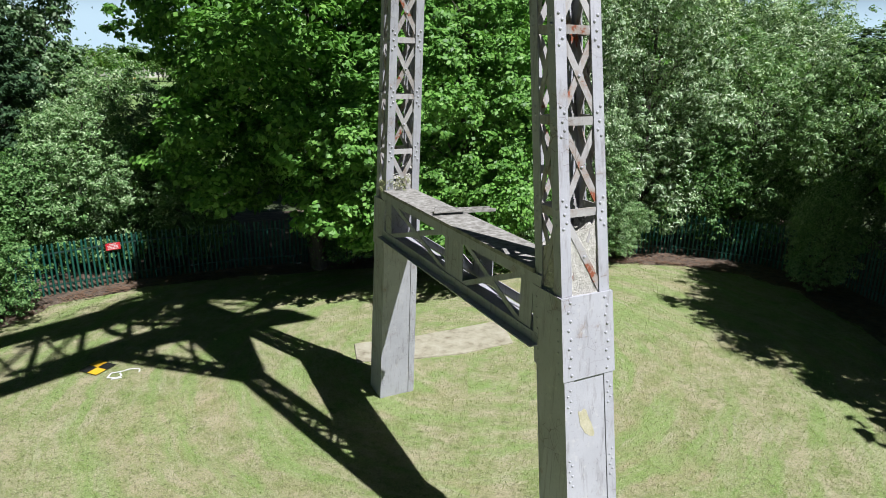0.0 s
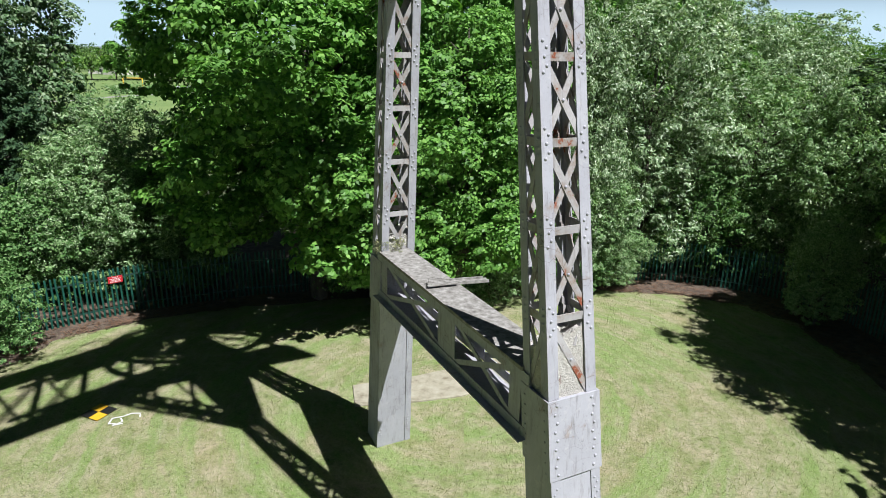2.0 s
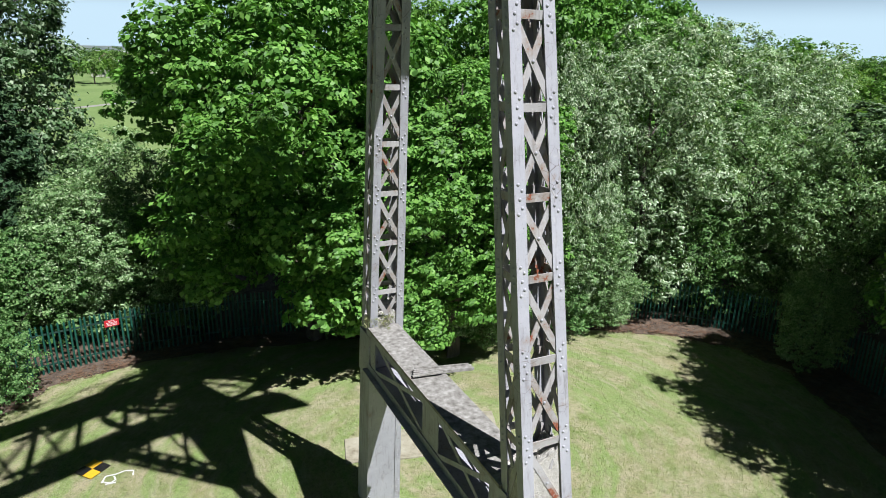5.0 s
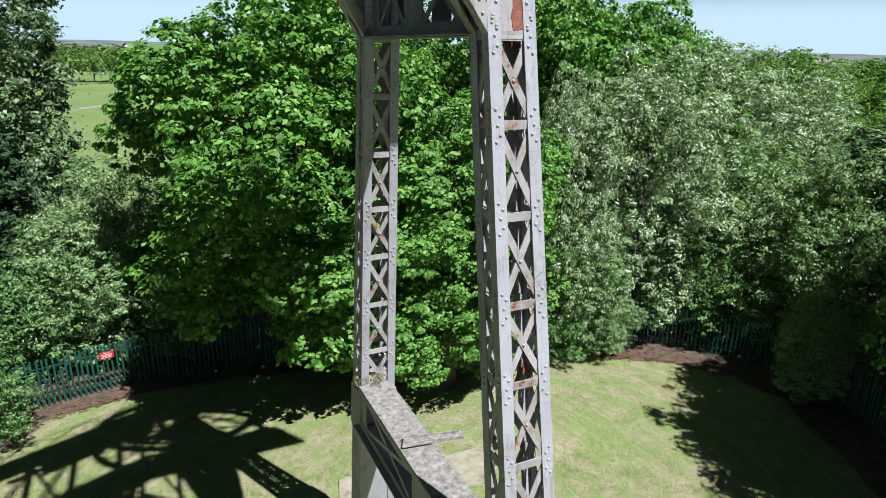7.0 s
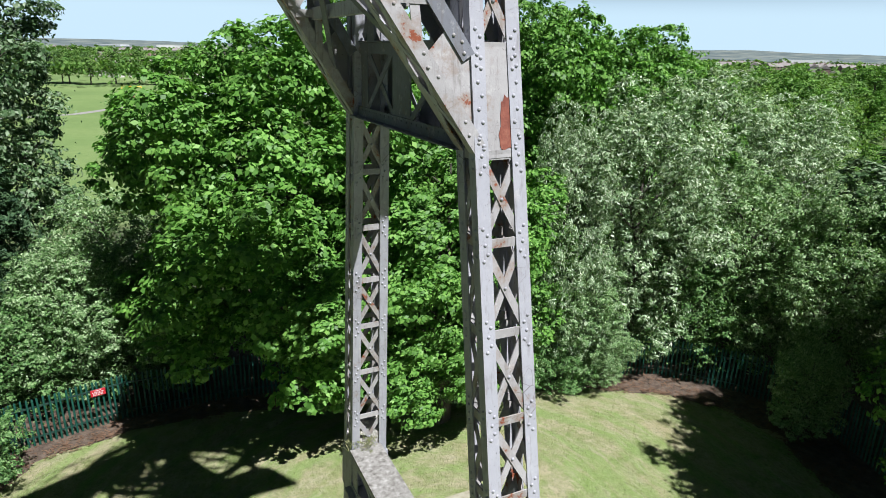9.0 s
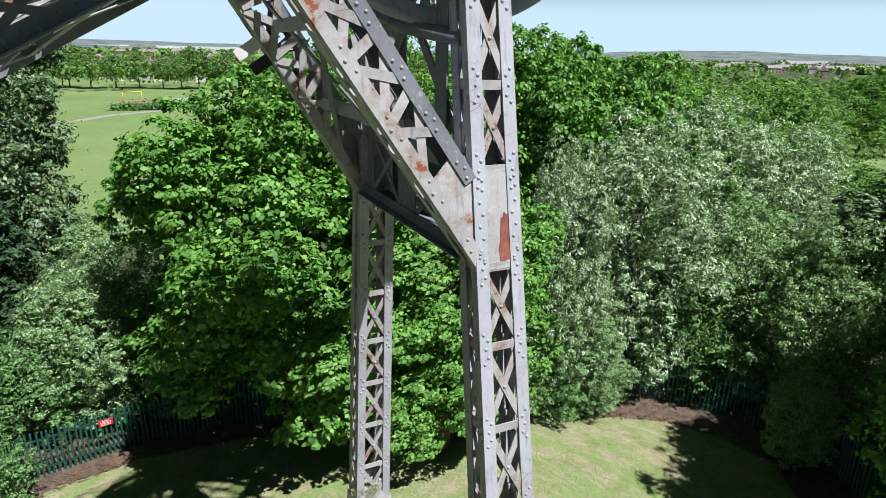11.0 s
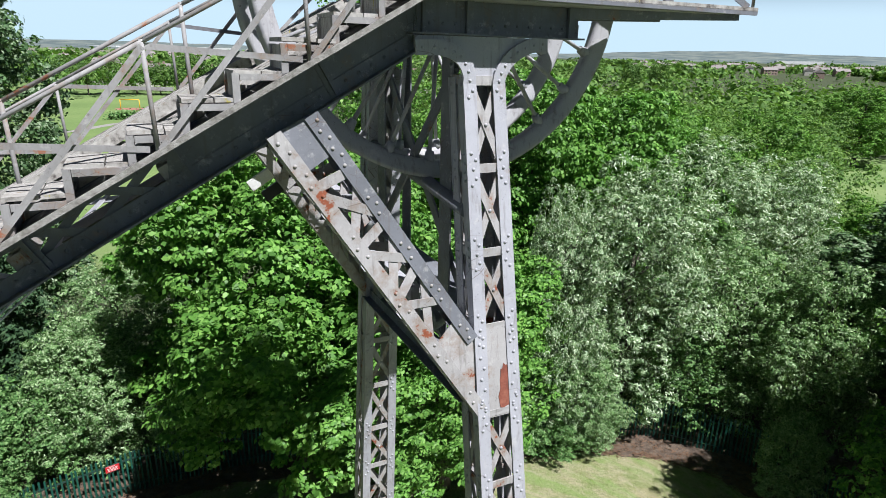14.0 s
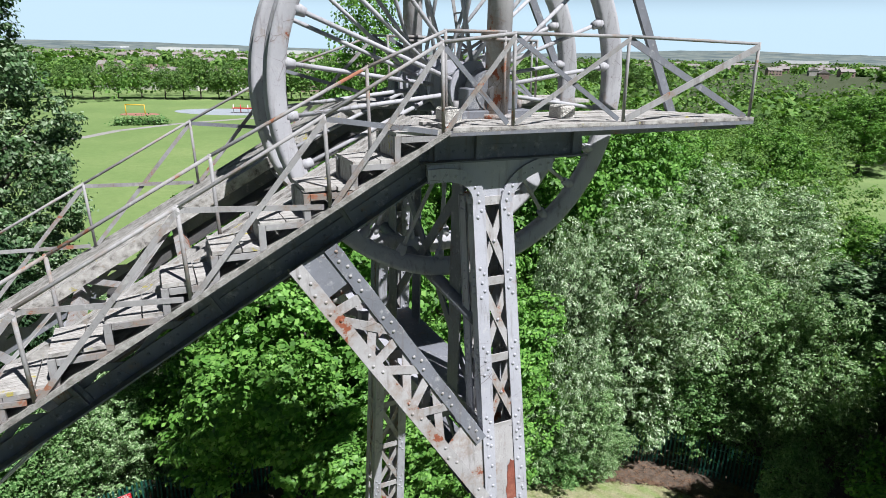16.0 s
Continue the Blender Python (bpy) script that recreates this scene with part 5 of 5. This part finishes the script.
# woods beyond: heaps of leaf clumps, finer where they stand nearer
rng = np.random.default_rng(31)
for name, r0, r1, want, nleaf, size, label in (("near_woodland", 42, 120, 620, 330000, 0.2, "mixed green woodland canopy beyond the clearing"), ("woodland", 120, 560, 900, 60000, 1.25, "distant mixed woodland canopy")):
    centres, normals = [], []
    while len(centres) < want:
        a = rng.uniform(-0.95, 0.95)
        r = r0 * ((r1 / r0) ** rng.uniform(0, 1))
        x, y = r * math.sin(a), r * math.cos(a)
        deg = math.degrees(a)
        if (deg < -9 and r < 215) or (30.5 < deg < 41 and r < 118):
            continue
        if r > 230 and deg > 12 and rng.uniform() < 0.6:
            continue
        big = rng.uniform(2.0, 4.4)
        h = rng.uniform(9.0, 12.6) if r < 75 and deg > 4 else rng.uniform(5.5, 10.0) * (0.85 if r > 250 else 1.0)
        d = rng.normal(0, 1, (26, 3))
        d /= np.linalg.norm(d, axis=1)[:, None]
        d[:, 2] = np.abs(d[:, 2]) - 0.3
        centres.append(np.array([x, y, h - big * 0.9]) + d * np.array([big, big, big * 1.15]))
        normals.append(d)
    woods = new(name, leaves(name, np.concatenate(centres), np.concatenate(normals), nleaf, size, size * 0.75, 0.2, LEAF_FAR, 33, size * 1.0, 0.6, 14, size * 2.6, 0.25))
    tagged(woods, label, "woodland", kind="stuff")

centres, normals = [], []
for k in range(900):
    a, r = rng.uniform(-0.8, 0.8), 480 * (5.2 ** rng.uniform(0, 1))
    if noise.noise((r * math.sin(a) * 0.006, r * math.cos(a) * 0.004, 9)) < -0.05:
        continue
    d = rng.normal(0, 1, (12, 3))
    d[:, 2] = np.abs(d[:, 2])
    centres.append(np.array([r * math.sin(a), r * math.cos(a), 1.5]) + d * np.array([16, 8, 2.2]))
    normals.append(d)
belts = new("tree_belts", leaves("tree_belts", np.concatenate(centres), np.concatenate(normals), 50000, 5.0, 4.0, 0.1, LEAF_FAR, 35, 2.5, 0.4, 5))
tagged(belts, "tree belts among the far houses and fields", "woodland", kind="stuff")

# the park's tree line
random.seed(8)
first = True
spots = []
for k in range(26):
    s = k / 25
    spots.append((-150 + 150 * s + random.uniform(-2, 2), 200 + 24 * s + random.uniform(-5, 5), random.uniform(0.75, 1.05), random.uniform(0, 360)))
for k in range(10):
    spots.append((random.uniform(-60, 90), random.uniform(235, 290), random.uniform(0.8, 1.05), random.uniform(0, 360)))
# unseen ring round the camera, added to block sky light, open towards the sun
for k in range(17):
    a = radians(165 + 215 * k / 16)
    if not 285 < 165 + 215 * k / 16 < 345:
        spots.append((2 + 25 * math.cos(a), 4 + 25 * math.sin(a), random.uniform(0.95, 1.15), random.uniform(0, 360)))
# two more out of view, added to thicken the shade on the lawn
spots += [(20.6, 9.2, 0.95, 150), (22.4, 13.8, 0.95, 220)]
plant(FAR, spots)

# ---- fence ----
fence = thing("palisade_fence", (FENCE_LINE[2][0], FENCE_LINE[2][1], 0), "green steel palisade fence with pointed pales", "fence")
f0 = Vector((FENCE_LINE[2][0], FENCE_LINE[2][1], 0))
bm = bmesh.new()
outline = [(-0.034, 0.0), (-0.022, 0.022), (-0.008, 0.006), (0.008, 0.006), (0.022, 0.022), (0.034, 0.0), (0.03, -0.004), (0.02, 0.014), (0.01, 0.0), (-0.01, 0.0), (-0.02, 0.014), (-0.03, -0.004)]
lo = [bm.verts.new((x, y, 0.06)) for x, y in outline]
hi = [bm.verts.new((x, y, 1.66)) for x, y in outline]
tips = [bm.verts.new((x * 0.3 + (0.02 if x > 0.012 else -0.02 if x < -0.012 else 0), y * 0.3, 1.8 if abs(x) < 0.012 else 1.76)) for x, y in outline]
for ring_a, ring_b in ((lo, hi), (hi, tips)):
    for k in range(12):
        j = (k + 1) % 12
        bm.faces.new((ring_a[k], ring_a[j], ring_b[j], ring_b[k]))
pale_mesh = bpy.data.meshes.new("pale")
bmesh.ops.recalc_face_normals(bm, faces=bm.faces)
bm.to_mesh(pale_mesh)
bm.free()
pale_mesh.materials.append(FENCE_GREEN)
random.seed(4)
pale_count = 0
rest = []
for (x0, y0), (x1, y1) in zip(FENCE_LINE, FENCE_LINE[1:]):
    run = math.hypot(x1 - x0, y1 - y0)
    ang = math.atan2(y1 - y0, x1 - x0)
    n = int(run / 0.155)
    for k in range(n):
        s = (k + 0.5) / n
        x, y = x0 + (x1 - x0) * s, y0 + (y1 - y0) * s
        m = pose(x - f0.x, y - f0.y, lie(x, y), random.uniform(-1.2, 1.2), random.uniform(-1, 1), math.degrees(ang) + 180)
        if 11.0 < y and pale_count < 300:
            p = new("pale", pale_mesh)
            p.parent = fence
            p.matrix_basis = m
            pale_count += 1
        else:
            rest.append(m)
    for z in (0.35, 1.45):
        bm = bmesh.new()
        nx, ny = -math.sin(ang) * 0.04, math.cos(ang) * 0.04
        bar(bm, (x0 - f0.x + nx, y0 - f0.y + ny, z), (x1 - f0.x + nx, y1 - f0.y + ny, z), 0.06, 0.045, (0, 0, 1))
        part("rail", bm, FENCE_DARK, fence)
    for k in range(max(1, round(run / 2.75))):
        s = k / max(1, round(run / 2.75))
        bm = bmesh.new()
        x, y = x0 + (x1 - x0) * s - f0.x - math.sin(ang) * 0.1, y0 + (y1 - y0) * s - f0.y + math.cos(ang) * 0.1
        bar(bm, (x, y, -0.1), (x, y, 1.68), 0.1, 0.06, (1, 0, 0))
        part("post", bm, FENCE_DARK, fence)
if rest:
    bm = bmesh.new()
    for m in rest:
        start = len(bm.verts)
        bm.from_mesh(pale_mesh)
        bm.verts.ensure_lookup_table()
        bmesh.ops.transform(bm, matrix=m, verts=bm.verts[start:])
    part("far_pales", bm, FENCE_GREEN, fence, kind="stuff")

# the red notice on the fence
d = Vector((FENCE_LINE[3][0] - FENCE_LINE[2][0], FENCE_LINE[3][1] - FENCE_LINE[2][1], 0)).normalized()
sign = thing("warning_sign", (-11.12, 19.66, 1.28), "small red notice with white lettering on the fence", "sign", turn=math.degrees(math.atan2(d.y, d.x)) + 0)
bm = bmesh.new()
block(bm, (-0.23, -0.06, 0.0), (0.23, -0.045, 0.25))
bmesh.ops.bevel(bm, geom=list(bm.edges), offset=0.004, segments=1, affect="EDGES")
part("plate", bm, SIGN_RED, sign)
for z, a, b in ((0.205, -0.1, 0.1), (0.15, -0.18, 0.18), (0.1, -0.15, 0.16), (0.05, -0.17, 0.17)):
    bm = bmesh.new()
    for k in range(7):
        x = a + (b - a) * k / 7
        block(bm, (x, -0.064, z - 0.014), (x + (b - a) / 7 * 0.68, -0.061, z + 0.014))
    part("text_bar", bm, WHITE, sign, "row of unreadable white lettering")

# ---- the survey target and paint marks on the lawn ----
target = thing("survey_target", (-8.4, 13.7, 0.035), "yellow and black quartered survey target pegged on the lawn", "survey target", turn=-2)
for i in range(2):
    for j in range(2):
        bm = bmesh.new()
        block(bm, (-0.3 + 0.3 * i + 0.002, -0.3 + 0.3 * j + 0.002, 0.0), (0.3 * i - 0.002, 0.3 * j - 0.002, 0.008))
        bmesh.ops.rotate(bm, verts=bm.verts, cent=(0, 0, 0), matrix=Matrix.Rotation(radians(-18), 3, "Z"))
        part("quarter", bm, TARGET_YELLOW if (i + j) % 2 else BLACK, target)
marks = thing("paint_mark", (-7.75, 13.45, 0.02), "white sprayed survey scribble on the grass", "paint mark")
for pts in ([(-0.12, -0.25), (-0.16, 0.0), (0.05, 0.1), (0.2, 0.25), (0.42, 0.28), (0.5, 0.1)], [(-0.1, -0.22), (0.1, -0.24), (0.16, -0.1), (0.05, 0.02)], [(0.0, -0.3), (0.22, -0.2)]):
    bm = bmesh.new()
    for a, b in zip(pts, pts[1:]):
        bar(bm, (a[0], a[1], 0.008), (b[0], b[1], 0.008), 0.035, 0.012, (0, 0, 1))
    part("stroke", bm, WHITE, marks)

# ---- grass blades, litter and weeds ----
rng = np.random.default_rng(5)
n = 130000
r = 2.5 + 22 * rng.uniform(0, 1, n) ** 0.75
a = rng.uniform(-1.0, 1.0, n)
x, y = r * np.sin(a), r * np.cos(a) + 1.5
z = np.array([lie(p, q) for p, q in zip(x, y)])
pts = np.stack([x, y, z + 0.012], 1)
keep = ~((y > 14.3 + 0.42 * (x + 2)) & (y < 15.6 + 0.46 * (x + 2)) & (x > -2.3) & (x < 5.2))
pts = pts[keep]
h = rng.uniform(0.015, 0.05, (len(pts), 1))
d = rng.normal(0, 1, (len(pts), 3)) * np.array([1, 1, 0])
s = np.cross(d / np.linalg.norm(d, axis=1)[:, None], [0, 0, 1]) * 0.009
tip = pts + d * 0.018 + np.concatenate([np.zeros((len(pts), 2)), h], 1)
v = np.stack([pts - s, pts + s, tip], 1).reshape(-1, 3)
me = bpy.data.meshes.new("grass_blades")
me.from_pydata(v.tolist(), [], np.arange(len(v)).reshape(-1, 3).tolist())
me.materials.append(GRASS_BLADE)
tagged(new("grass_blades", me), "short mown grass blades on the lawn", "grass", kind="stuff")

pts, nrm = [], []
random.seed(2)
for k in range(2500):
    s = random.uniform(0.12, 0.95)
    p = between(inner, s).lerp(between(outer, s), random.uniform(0, 0.5) ** 1.5)
    pts.append((p.x, p.y, 0.09))
    nrm.append((0, 0, 1))
lit = new("leaf_litter", leaves("leaf_litter", np.array(pts), np.array(nrm), 16000, 0.09, 0.06, 0, LITTER, 44, 0.12, 1.5, 4))
lit.data.transform(Matrix.Diagonal((1, 1, 0.3, 1)))
lit.location.z = 0.04
tagged(lit, "scattered brown dead leaves under the trees", "leaf litter", kind="stuff")

# dry weeds growing out of the far leg's concrete
w = site(5.2, 11.15, 5.2)
pts, nrm = [], []
for k in range(60):
    pts.append((w.x + random.uniform(-0.25, 0.25), w.y + random.uniform(-0.2, 0.2), w.z + random.uniform(-0.05, 0.14)))
    nrm.append((0, 0, 1))
weeds = new("weeds", leaves("weeds", np.array(pts), np.array(nrm), 420, 0.1, 0.012, -1.0, GRASS_BLADE, 46, 0.07, 0.1, 5))
tagged(weeds, "dry weeds rooted in the leg's concrete", "weeds", kind="stuff")

# ---- the distance ----
BRICK = plain_noise("distant_brick", [(0.3, (0.27, 0.19, 0.16)), (0.7, (0.38, 0.29, 0.25))], 0.6, 0.9, 3, 0.1)
RENDER = plain_noise("distant_render", [(0.3, (0.55, 0.52, 0.48)), (0.7, (0.68, 0.66, 0.62))], 0.6, 0.9, 3, 0.1)
ROOF = plain_noise("distant_roof_tiles", [(0.3, (0.24, 0.215, 0.21)), (0.7, (0.36, 0.33, 0.315))], 0.6, 0.9, 3, 0.1)
PANE, pt, pb = material("dark_window_glass", 0.1)
pb.inputs["Base Color"].default_value = (0.03, 0.035, 0.04, 1)
ASPHALT = plain_noise("pale_path", [(0.3, (0.28, 0.27, 0.25)), (0.7, (0.38, 0.37, 0.35))], 0.5, 0.95, 8, 0.2)
PAD = plain_noise("blue_grey_play_surface", [(0.3, (0.3, 0.34, 0.38)), (0.7, (0.4, 0.44, 0.48))], 0.3, 0.9, 8, 0.2)
PAD_RED = plain_noise("red_play_surface", [(0.3, (0.36, 0.16, 0.12)), (0.7, (0.46, 0.22, 0.17))], 0.3, 0.9, 8, 0.2)
# bluish distance haze is mixed into the hill colours themselves
HILL = plain_noise("hazy_hills", [(0.4, (0.09, 0.125, 0.13)), (0.5, (0.14, 0.18, 0.175)), (0.6, (0.21, 0.235, 0.21))], 0.012, 1.0, 0.02, 0.0)
SHED = plain_noise("white_shed_cladding", [(0.3, (0.68, 0.7, 0.72)), (0.7, (0.78, 0.79, 0.8))], 0.05, 0.8, 1, 0.0)


def house(wall_mat, label):
    h = thing("house", (0, 0, 0), label, "house", "houses beyond the park")
    L, D, E = 14.0, 8.0, 5.2
    bm = bmesh.new()
    block(bm, (-L / 2, -D / 2, -0.2), (L / 2, D / 2, E))
    wall = part("wall", bm, wall_mat, h)
    bm = bmesh.new()
    prism(bm, [(-L / 2 - 0.3, -D / 2 - 0.4, E), (-L / 2 - 0.3, D / 2 + 0.4, E), (-L / 2 - 0.3, 0, E + 3.0)], (L + 0.6, 0, 0))
    roof = part("roof", bm, ROOF, h)
    for x in (-L / 4, L / 4):
        bm = bmesh.new()
        block(bm, (x - 0.5, -0.4, E + 2.2), (x + 0.5, 0.4, E + 4.0))
        part("chimney", bm, BRICK, roof)
    for x in (-5, -2, 2, 5):
        for z in (0.9, 3.4):
            bm = bmesh.new()
            block(bm, (x - 0.75, -D / 2 - 0.04, z), (x + 0.75, -D / 2 + 0.05, z + 1.25))
            part("window", bm, PANE, h)
    return h


random.seed(15)
for mat, lab, n in ((BRICK, "red brick house pair with brown tiled roof", 70), (RENDER, "pale rendered house pair with brown tiled roof", 80)):
    first = house(mat, lab)
    for k in range(n):
        if k % 3 == 0:
            x, y = -150 + 160 * random.random(), 262 + random.uniform(-8, 20)
        elif k % 3 == 1:
            a, r = random.uniform(-37, -8), random.uniform(420, 1300)
            x, y = r * math.sin(radians(a)), r * math.cos(radians(a))
        else:
            a, r = random.uniform(14, 38), random.uniform(640, 1250)
            x, y = r * math.sin(radians(a)), r * math.cos(radians(a))
        m = pose(x, y, 0, 0, 0, random.choice((0, 12, -20, 70)) + random.uniform(-5, 5))
        if k == 0:
            first.matrix_basis = m
        else:
            copy_thing(first, m)

# long pale sheds on the plain
shed = thing("warehouse", (-900, 2100, 0), "long low white warehouse far on the plain", "warehouse", "far warehouses")
bm = bmesh.new()
block(bm, (-130, -20, -1), (130, 20, 12))
part("wall", bm, SHED, shed)
for x, y, s in ((-560, 1900, 0.7), (-1500, 2500, 1.2), (-330, 2300, 0.9), (1180, 2300, 0.6), (-1150, 2900, 1.3)):
    k = copy_thing(shed, pose(x, y, 0, 0, 0, random.uniform(-20, 20)))
    k.scale = (s, s, 0.9)

# low hills along the skyline
hv, hf = [], []
n = 160
for k in range(n + 1):
    a = radians(-60 + 120 * k / n)
    deg = -60 + 120 * k / n
    bump_h = 34 * math.exp(-((deg - 21) / 9) ** 2) + 16 * math.exp(-((deg - 34) / 7) ** 2) + 18 * math.exp(-((deg + 30) / 14) ** 2)
    top = 14 + bump_h + 5 * noise.noise((k * 0.22, 0, 0)) + 2.5 * noise.noise((k * 1.3, 4, 0))
    for r, z in ((2600, -2), (3000, top * 0.45), (3500, top), (4300, -5)):
        hv.append((r * math.sin(a), r * math.cos(a), z))
for k in range(n):
    for j in range(3):
        a = k * 4 + j
        hf.append((a, a + 4, a + 5, a + 1))
tagged(grid_mesh("backdrop", hv, hf, HILL, True), "hazy low wooded hills on the skyline", "hills", kind="structure")

# park path, hedge, play area
bm = bmesh.new()
line = [(-95, 92), (-80, 106), (-72.7, 116), (-72, 128), (-66, 142), (-52, 160), (-40, 178)]
for a, b in zip(line, line[1:]):
    bar(bm, (a[0], a[1], 0.0), (b[0], b[1], 0.0), 2.2, 0.05, (0, 0, 1))
tagged(part("path", bm, ASPHALT), "pale tarmac footpath across the park grass", "path", kind="structure")
bm = bmesh.new()
prism(bm, [(-64 + 16 * math.cos(t * math.tau / 24), 172 + 9 * math.sin(t * math.tau / 24), -0.05) for t in range(24)], (0, 0, 0.09))
tagged(part("play_surface", bm, PAD), "blue-grey safety surface of the playground", "play surface", kind="structure")
bm = bmesh.new()
prism(bm, [(-84 + 5 * math.cos(t * math.tau / 24), 160 + 3.5 * math.sin(t * math.tau / 24), -0.05) for t in range(24)], (0, 0, 0.1))
tagged(part("ball_court", bm, PAD_RED), "red surfaced ball court in the park", "court", kind="structure")
goal = thing("goal_frame", (-84, 158, 0), "yellow steel goal frame on the ball court", "goal")
for p, q in (((-2.5, 0, 0), (-2.5, 0, 2.6)), ((2.5, 0, 0), (2.5, 0, 2.6)), ((-2.5, 0, 2.6), (2.5, 0, 2.6))):
    bm = bmesh.new()
    tube(bm, p, q, 0.12, 8)
    part("bar", bm, TARGET_YELLOW, goal)
swing = thing("play_frame", (-60, 170, 0), "red and white climbing frame in the playground", "play equipment")
for k in range(4):
    bm = bmesh.new()
    tube(bm, (-3 + 2 * k, 0, 0), (-3 + 2 * k, 0, 2.2), 0.14, 8)
    part("post", bm, SIGN_RED if k % 2 else WHITE, swing)
bm = bmesh.new()
block(bm, (-3.2, -0.7, 1.2), (3.2, 0.7, 1.4))
part("platform", bm, SIGN_RED, swing)
copy_thing(swing, pose(-52, 176, 0, 0, 0, 60))
pts = np.array([(-77 + 9 * k / 60, 136.5 + 4.5 * k / 60, 0.7) for k in range(60)])
hedge = new("hedge", leaves("hedge", pts, np.tile((0, -0.3, 0.8), (60, 1)), 1800, 0.5, 0.4, 0, LEAF_SHRUB, 51, 0.8, 0.5, 5))
tagged(hedge, "low clipped hedge beside the park path", "hedge")

# the small field among the woods
FIELD = plain_noise("meadow_grass", [(0.3, (0.13, 0.2, 0.06)), (0.5, (0.18, 0.27, 0.085)), (0.7, (0.25, 0.32, 0.12))], 0.12, 0.95, 2.5, 0.5, 0.05)
bm = bmesh.new()
ring = [(58 + 20 * math.cos(t * math.tau / 28) + 3 * noise.noise((t, 1, 0)), 88 + 30 * math.sin(t * math.tau / 28) + 4 * noise.noise((t, 7, 0)), -0.1) for t in range(28)]
prism(bm, ring, (0, 0, 0.16))
tagged(part("field", bm, FIELD), "small green field enclosed by the woods", "field", kind="structure")
